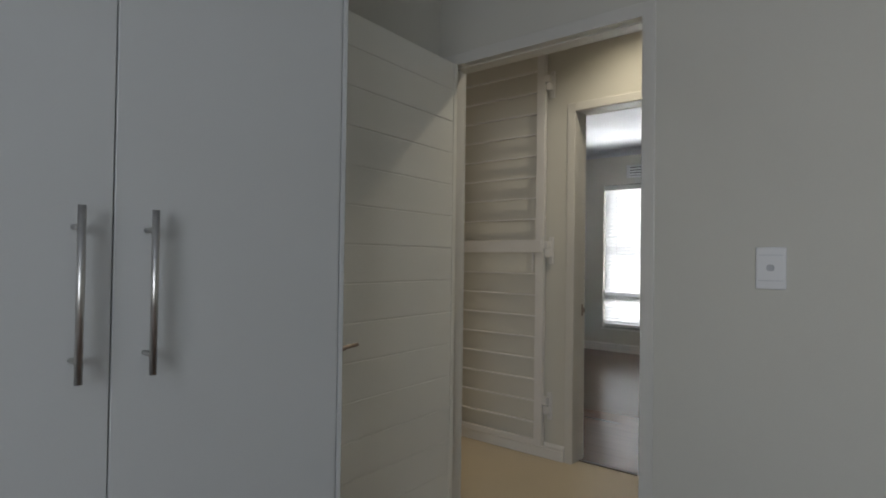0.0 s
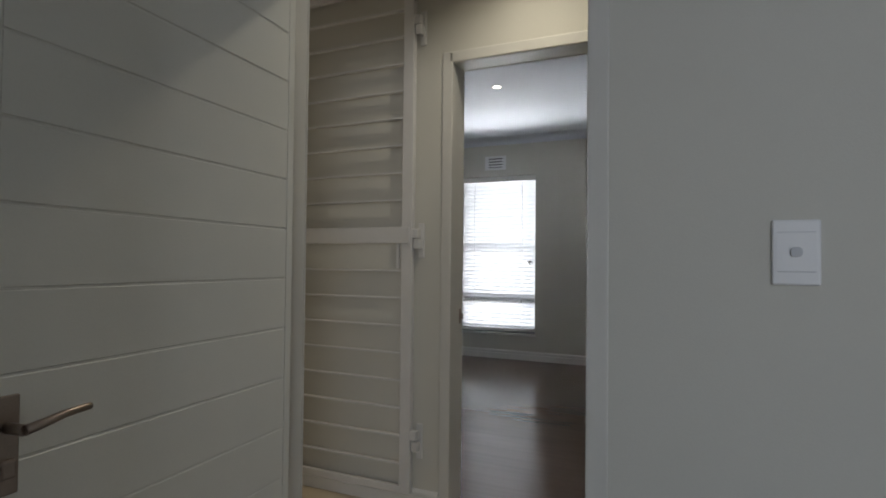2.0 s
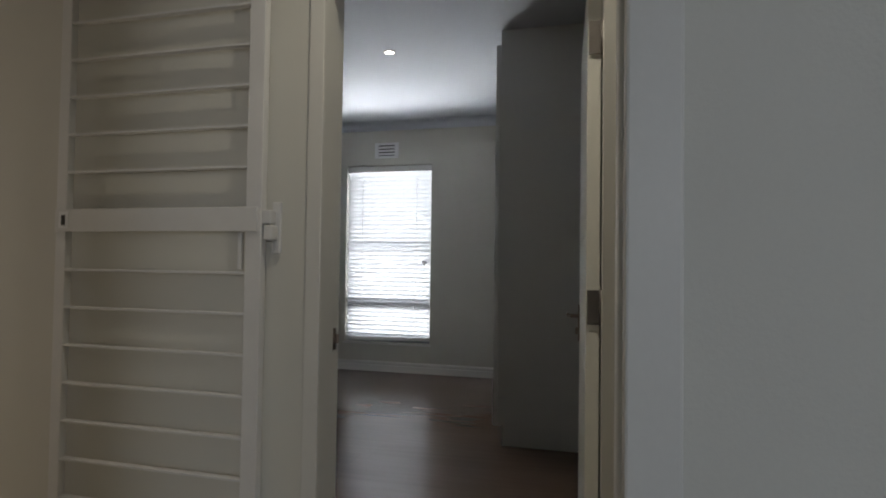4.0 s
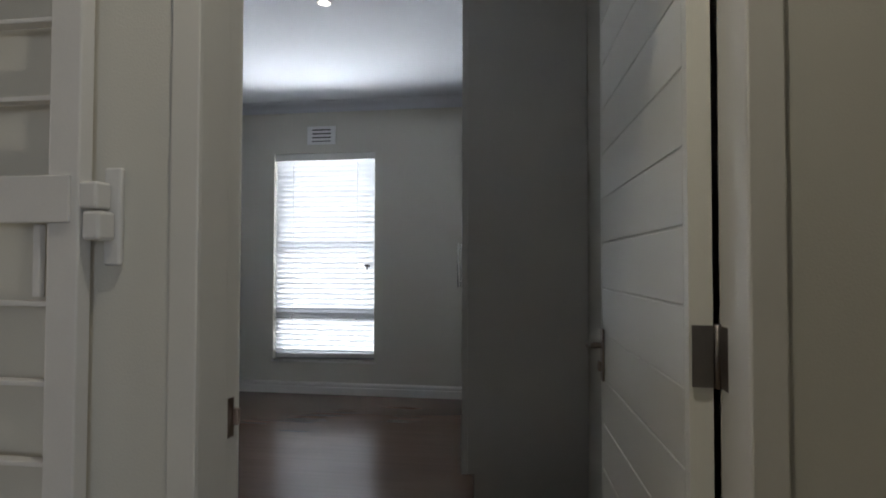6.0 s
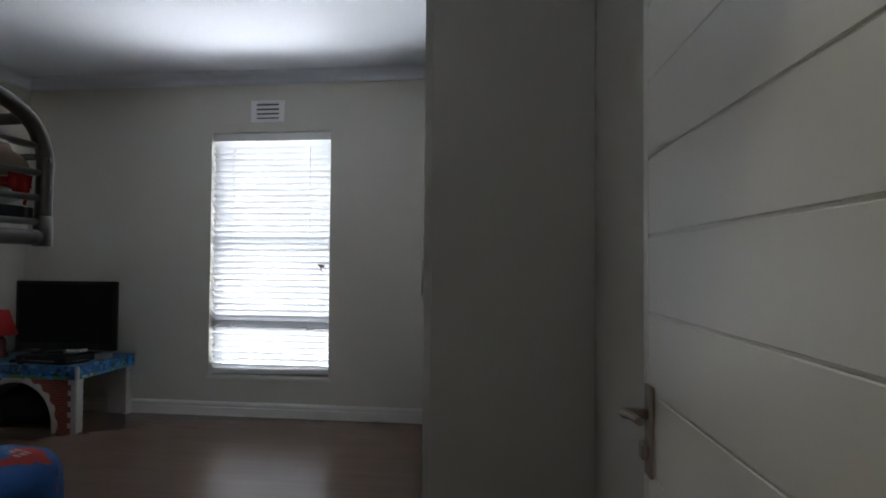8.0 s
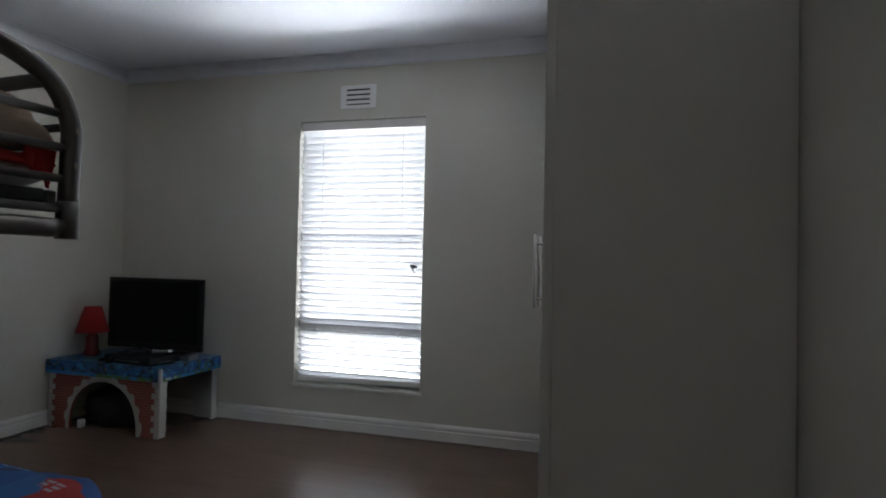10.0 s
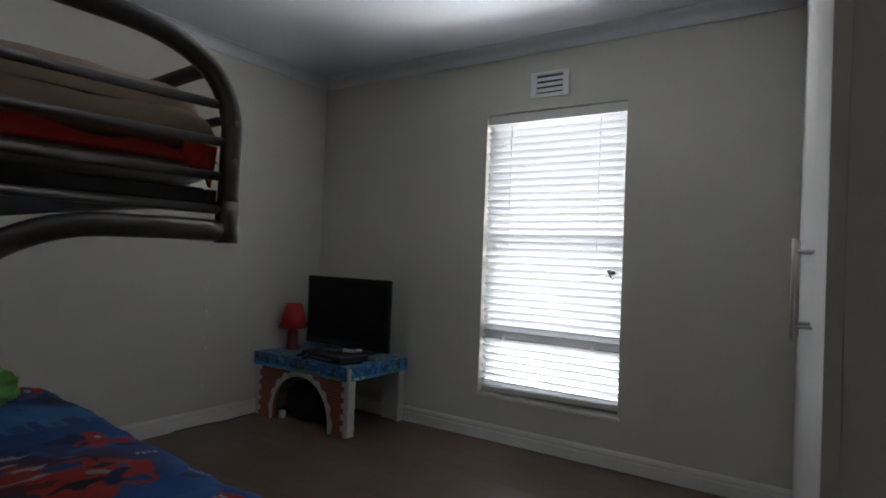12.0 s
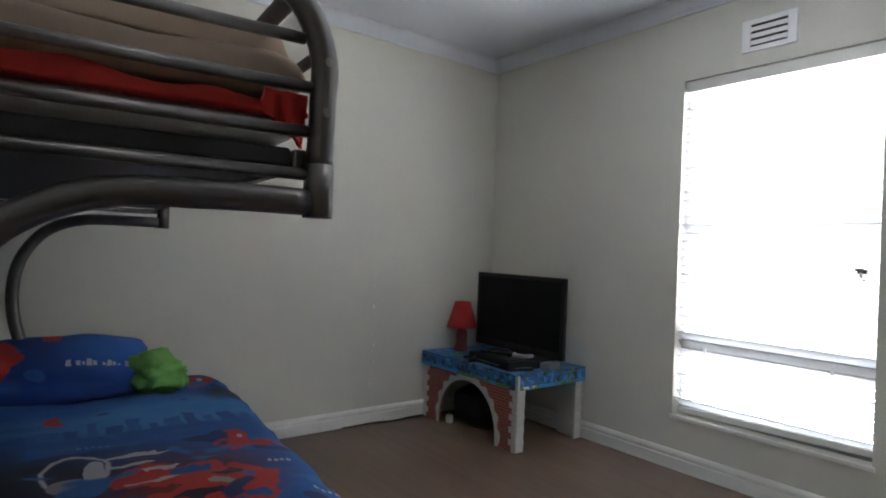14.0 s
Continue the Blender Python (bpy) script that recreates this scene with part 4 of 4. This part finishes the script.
def end_frame(x, kind):
    top = smooth_path([(x, 0.16, 1.66), (x, 0.7, 1.665), (x, 1.18, 1.663), (x, 1.36, 1.648), (x, 1.470, 1.594), (x, YP - 0.001, 1.505), (x, YP + 0.002, 1.41), (x, YP, 1.306)], 6)
    f = part("end_frame", tube(top, R, 14), BUNK, bk)
    part("sleeve", tube([(x, YP, 1.212), (x, YP, 1.306)], R + 0.0025, 14), BUNK, f, "paler metal sleeve")
    part("lower_curve", tube(smooth_path([(x, YP - 0.02, 1.239), (x, 1.34, 1.239), (x, 1.19, 1.230), (x, 1.07, 1.175), (x, 0.99, 1.06), (x, 0.965, 0.92), (x, 0.985, 0.76), (x, 1.05, 0.60), (x, 1.17, 0.49), (x, 1.34, 0.455), (x, 1.43, 0.42), (x, 1.46, 0.33), (x, 1.46, 0.02)], 6), R, 14), BUNK, f)
    part("rear_post", tube([(x, 0.16, 0.02), (x, 0.16, 1.662)], R, 14), BUNK, f)
    for z in (1.523, 1.440, 1.362, 1.287):
        part("rail", tube([(x, 0.18, z), (x, YP - (0.015 if z < 1.5 else 0.035), z)], 0.0105, 10), BUNK, f)
    for z in (1.482, 1.395):
        part("bolt", tube([(x + kind * (R - 0.003), YP, z), (x + kind * (R + 0.005), YP, z)], 0.008, 10), HINGE, f)
    part("foot_cap", tube([(x, 1.46, 0.0), (x, 1.46, 0.03)], R + 0.004, 14), BLACK, f)
    part("foot_cap", tube([(x, 0.16, 0.0), (x, 0.16, 0.03)], R + 0.004, 14), BLACK, f)


end_frame(0.0, 1)
end_frame(-2.0, -1)
for y in (0.16, YP - 0.03):
    part("side_rail", box(-1.985, -0.015, y - 0.012, y + 0.012, 1.296, 1.332, 0.004), BUNK, bk)
    part("guard_rail", tube([(-1.99, y if y < 1 else YP - 0.05, 1.605), (-0.01, y if y < 1 else YP - 0.05, 1.605)], 0.018, 12), BUNK, bk)
    part("guard_rail", tube([(-1.99, y if y < 1 else YP - 0.02, 1.49), (-0.01, y if y < 1 else YP - 0.02, 1.49)], 0.0105, 10), BUNK, bk)
for y in (0.18, 1.44):
    part("side_rail", box(-1.985, -0.015, y - 0.012, y + 0.012, 0.26, 0.30, 0.004), BUNK, bk)
part("bed_base", box(-1.97, -0.018, 0.18, YP - 0.045, 1.300, 1.334, 0.006), BASE, bk, "dark base under the upper mattress")
part("bed_base", box(-1.97, -0.13, 0.20, 1.66, 0.30, 0.325, 0.004), BASE, bk)


def soft_slab(x0, x1, y0, y1, z0, z1, round_by, nx, ny, waves, seed, droop=0.0, rim_at=0.5):
    """A padded slab with rounded rim and uneven top; droop lowers the rim, rim_at is the rim's height as a share."""
    bm = bmesh.new()
    top, bot = [], []
    for i in range(nx + 1):
        rt, rb = [], []
        for j in range(ny + 1):
            u, v = i / nx, j / ny
            x, y = x0 + (x1 - x0) * u, y0 + (y1 - y0) * v
            d = min(x - x0, x1 - x, y - y0, y1 - y)
            k = min(1, d / round_by)
            edge = math.sqrt(max(0, 1 - (1 - k) ** 2))
            h = waves * (noise.noise(Vector((x * 3 + seed, y * 3, seed))) + 0.5 * noise.noise(Vector((x * 9, y * 9 + seed, seed))))
            rt.append(bm.verts.new((x, y, z0 + (z1 - z0) * (rim_at + (1 - rim_at) * edge) + h * edge - droop * (1 - edge))))
            rb.append(bm.verts.new((x, y, z0 + (z1 - z0) * rim_at * (1 - edge) - droop * (1 - edge) - (0.004 if edge < 0.01 else 0))))
        top.append(rt)
        bot.append(rb)
    for i in range(nx):
        for j in range(ny):
            bm.faces.new((top[i][j], top[i + 1][j], top[i + 1][j + 1], top[i][j + 1]))
            bm.faces.new((bot[i][j], bot[i][j + 1], bot[i + 1][j + 1], bot[i + 1][j]))
    rim = lambda r: [r[i][0] for i in range(nx + 1)] + [r[nx][j] for j in range(1, ny + 1)] + [r[i][ny] for i in range(nx - 1, -1, -1)] + [r[0][j] for j in range(ny - 1, 0, -1)]
    a, b = rim(top), rim(bot)
    for k in range(len(a)):
        q = (k + 1) % len(a)
        bm.faces.new((a[k], b[k], b[q], a[q]))
    bmesh.ops.recalc_face_normals(bm, faces=bm.faces)
    return bm


up = tagged(part("mattress", soft_slab(-1.96, -0.030, 0.19, YP - 0.020, 1.3345, 1.400, 0.03, 40, 24, 0.006, 1), SHEET, None, "", True), "thin grey mattress on the upper bunk", "mattress")
rb = tagged(part("blanket", soft_slab(-1.93, -0.030, 0.20, YP - 0.012, 1.392, 1.432, 0.03, 120, 80, 0.034, 5, 0.014), REDCLOTH, None, "", True), "crumpled red blanket on the upper mattress", "blanket")
bb = tagged(part("blanket", soft_slab(-1.92, -0.032, 0.20, YP - 0.016, 1.428, 1.512, 0.07, 150, 110, 0.022, 9, 0.0, 0.30), BEIGE, None, "", True), "folded beige fleece blanket on the red blanket", "blanket")
part("upper_fold", soft_slab(-1.90, -0.075, 0.22, YP - 0.040, 1.500, 1.592, 0.16, 150, 110, 0.030, 14, 0.0, 0.10), BEIGE, bb, "", True)
bm = bmesh.new()
grid = []
for i in range(19):
    row = []
    for j in range(13):
        y, low = 1.425 + 0.078 * i / 18, 1.402 - 0.064 * (i / 18) ** 0.8
        z = 1.432 + (low - 1.432) * j / 12 + 0.006 * noise.noise(Vector((y * 30, 1, 5))) * j / 12
        row.append(bm.verts.new((-0.029 + 0.010 * math.sin(y * 150 + 2 * noise.noise(Vector((y * 20, z * 20, 2)))) * j / 12 - 0.012 * (j / 12) ** 2, y, z)))
    grid.append(row)
for a, b in zip(grid, grid[1:]):
    for j in range(12):
        bm.faces.new((a[j], b[j], b[j + 1], a[j + 1]))
tuck = part("tucked_corner", bm, REDCLOTH, rb, "hanging corner of the red blanket", True)
mod = tuck.modifiers.new("thickness", "SOLIDIFY")
mod.thickness = 0.006
lm = tagged(part("mattress", soft_slab(-2.05, -0.135, 0.20, 1.715, 0.326, 0.47, 0.05, 40, 30, 0.004, 3), SHEET, None, "", True), "double mattress of the lower bunk", "mattress")

# quilt: a sheet over the lower mattress that hangs down at foot and open side
bm = bmesh.new()
grid = []
NX, NY, FOOT = 90, 64, 0.14


def over(d, r=0.07):
    """How far out and down a sheet lies that has run d past a rounded edge."""
    if d <= 0:
        return 0, 0
    a = min(d / r, math.pi / 2)
    return r * math.sin(a), -r * (1 - math.cos(a)) - max(0, d - r * math.pi / 2)


for i in range(NX + 1):
    row = []
    for j in range(NY + 1):
        u, v = -2.08 + (0.12 + 2.08) * i / NX, 0.22 + (2.10 - 0.22) * j / NY
        ox, oy = max(0, u + FOOT), max(0, v - 1.735)
        x, y = min(u, -FOOT), min(v, 1.735)
        cu, cv = u + FOOT + 0.14, v - 1.735 + 0.14
        if cu > 0 and cv > 0:
            far = math.hypot(cu, cv)
            ax, az = over(max(0, far - 0.14))
            keep = min(far, 0.14)
            x, y = -FOOT - 0.14 + cu / far * (keep + ax), 1.595 + cv / far * (keep + ax)
            ax, ay, bz = 0, 0, az
        else:
            ax, az = over(ox)
            ay, bz = over(oy)
        lift = 0.020 * noise.noise(Vector((u * 3, v * 3, 4))) + 0.010 * noise.noise(Vector((u * 8, v * 8, 2))) + 0.005 * noise.noise(Vector((u * 17, v * 15, 7)))
        out_fold = 0.018 * noise.noise(Vector((u * 6, v * 6, 11)))
        row.append(bm.verts.new((x + ax + (out_fold + 0.02 if ox > 0.2 else 0), y + ay + (out_fold + 0.02 if oy > 0.05 else 0), 0.505 + lift * (1 if ox + oy < 0.1 else 0.3) + min(az, bz))))
    grid.append(row)
for i in range(NX):
    for j in range(NY):
        bm.faces.new((grid[i][j], grid[i + 1][j], grid[i + 1][j + 1], grid[i][j + 1]))
q = part("quilt", bm, QUILT, None, "", True)
mod = q.modifiers.new("thickness", "SOLIDIFY")
mod.thickness, mod.offset = 0.018, -1
tagged(q, "blue quilt with red and white print, over the lower bed", "quilt")
for ob in (up, rb, bb, lm, q):
    ob.matrix_world = BED


def cushion(name, label, category, where, sx, sy, sz, mat, seed, crumple=0.05):
    bm = bmesh.new()
    bmesh.ops.create_uvsphere(bm, u_segments=40, v_segments=24, radius=1)
    for v in bm.verts:
        p = v.co.copy()
        f = lambda t: math.copysign(abs(t) ** 0.55, t)
        s = 1 + crumple * noise.noise(p * 2.2 + Vector((seed, 0, 0))) + crumple * 0.6 * noise.noise(p * 6 + Vector((0, seed, 0)))
        v.co = Vector((f(p.x) * sx, f(p.y) * sy, p.z * sz * (1 - 0.25 * (p.x ** 2 + p.y ** 2) / 2))) * s
    ob = part(name, bm, mat, None, "", True)
    ob.matrix_world = where
    return tagged(ob, label, category)


cushion("pillow", "blue printed pillow lying on the quilt", "pillow", BED @ pose(-1.90, 1.13, 0.605, 0, 24, 0), 0.20, 0.36, 0.092, PILLOW, 3, 0.09)
cushion("pillow", "blue printed pillow lying on the quilt", "pillow", BED @ pose(-1.90, 0.42, 0.61, 0, 22, 4), 0.20, 0.32, 0.085, PILLOW, 8)
cushion("plush_cushion", "crumpled bright green fleece bundle beside the pillow", "cushion", BED @ pose(-1.80, 1.49, 0.59, 0, 10, 20), 0.125, 0.105, 0.075, GREEN, 5, 0.24)

# ---- laminate planks, laid along the window wall ----
PW, PL = 0.192, 1.285
rng = random.Random(4)
y, shared = 0.012, {}
while y < YW - 0.001:
    w = min(PW, YW - y)
    x = XL - rng.uniform(0, PL)
    while x < 0.85:
        x0, x1 = max(x, XL), min(x + PL, 0.85)
        if x1 - x0 > 0.02:
            key = (round(x1 - x0, 4), round(w, 4))
            if key not in shared:
                b2 = box(0.0001, key[0] - 0.0001, 0.0001, key[1] - 0.0001, -0.011, 0.0, 0.0, 1)
                me = bpy.data.meshes.new("plank")
                b2.to_mesh(me)
                b2.free()
                me.materials.append(PLANK)
                shared[key] = me
            ob = new("plank", shared[key])
            ob.parent = bpy.data.objects["floor_second_bedroom"]
            ob.location = (x0, y, 0)
        x += PL
    y += PW
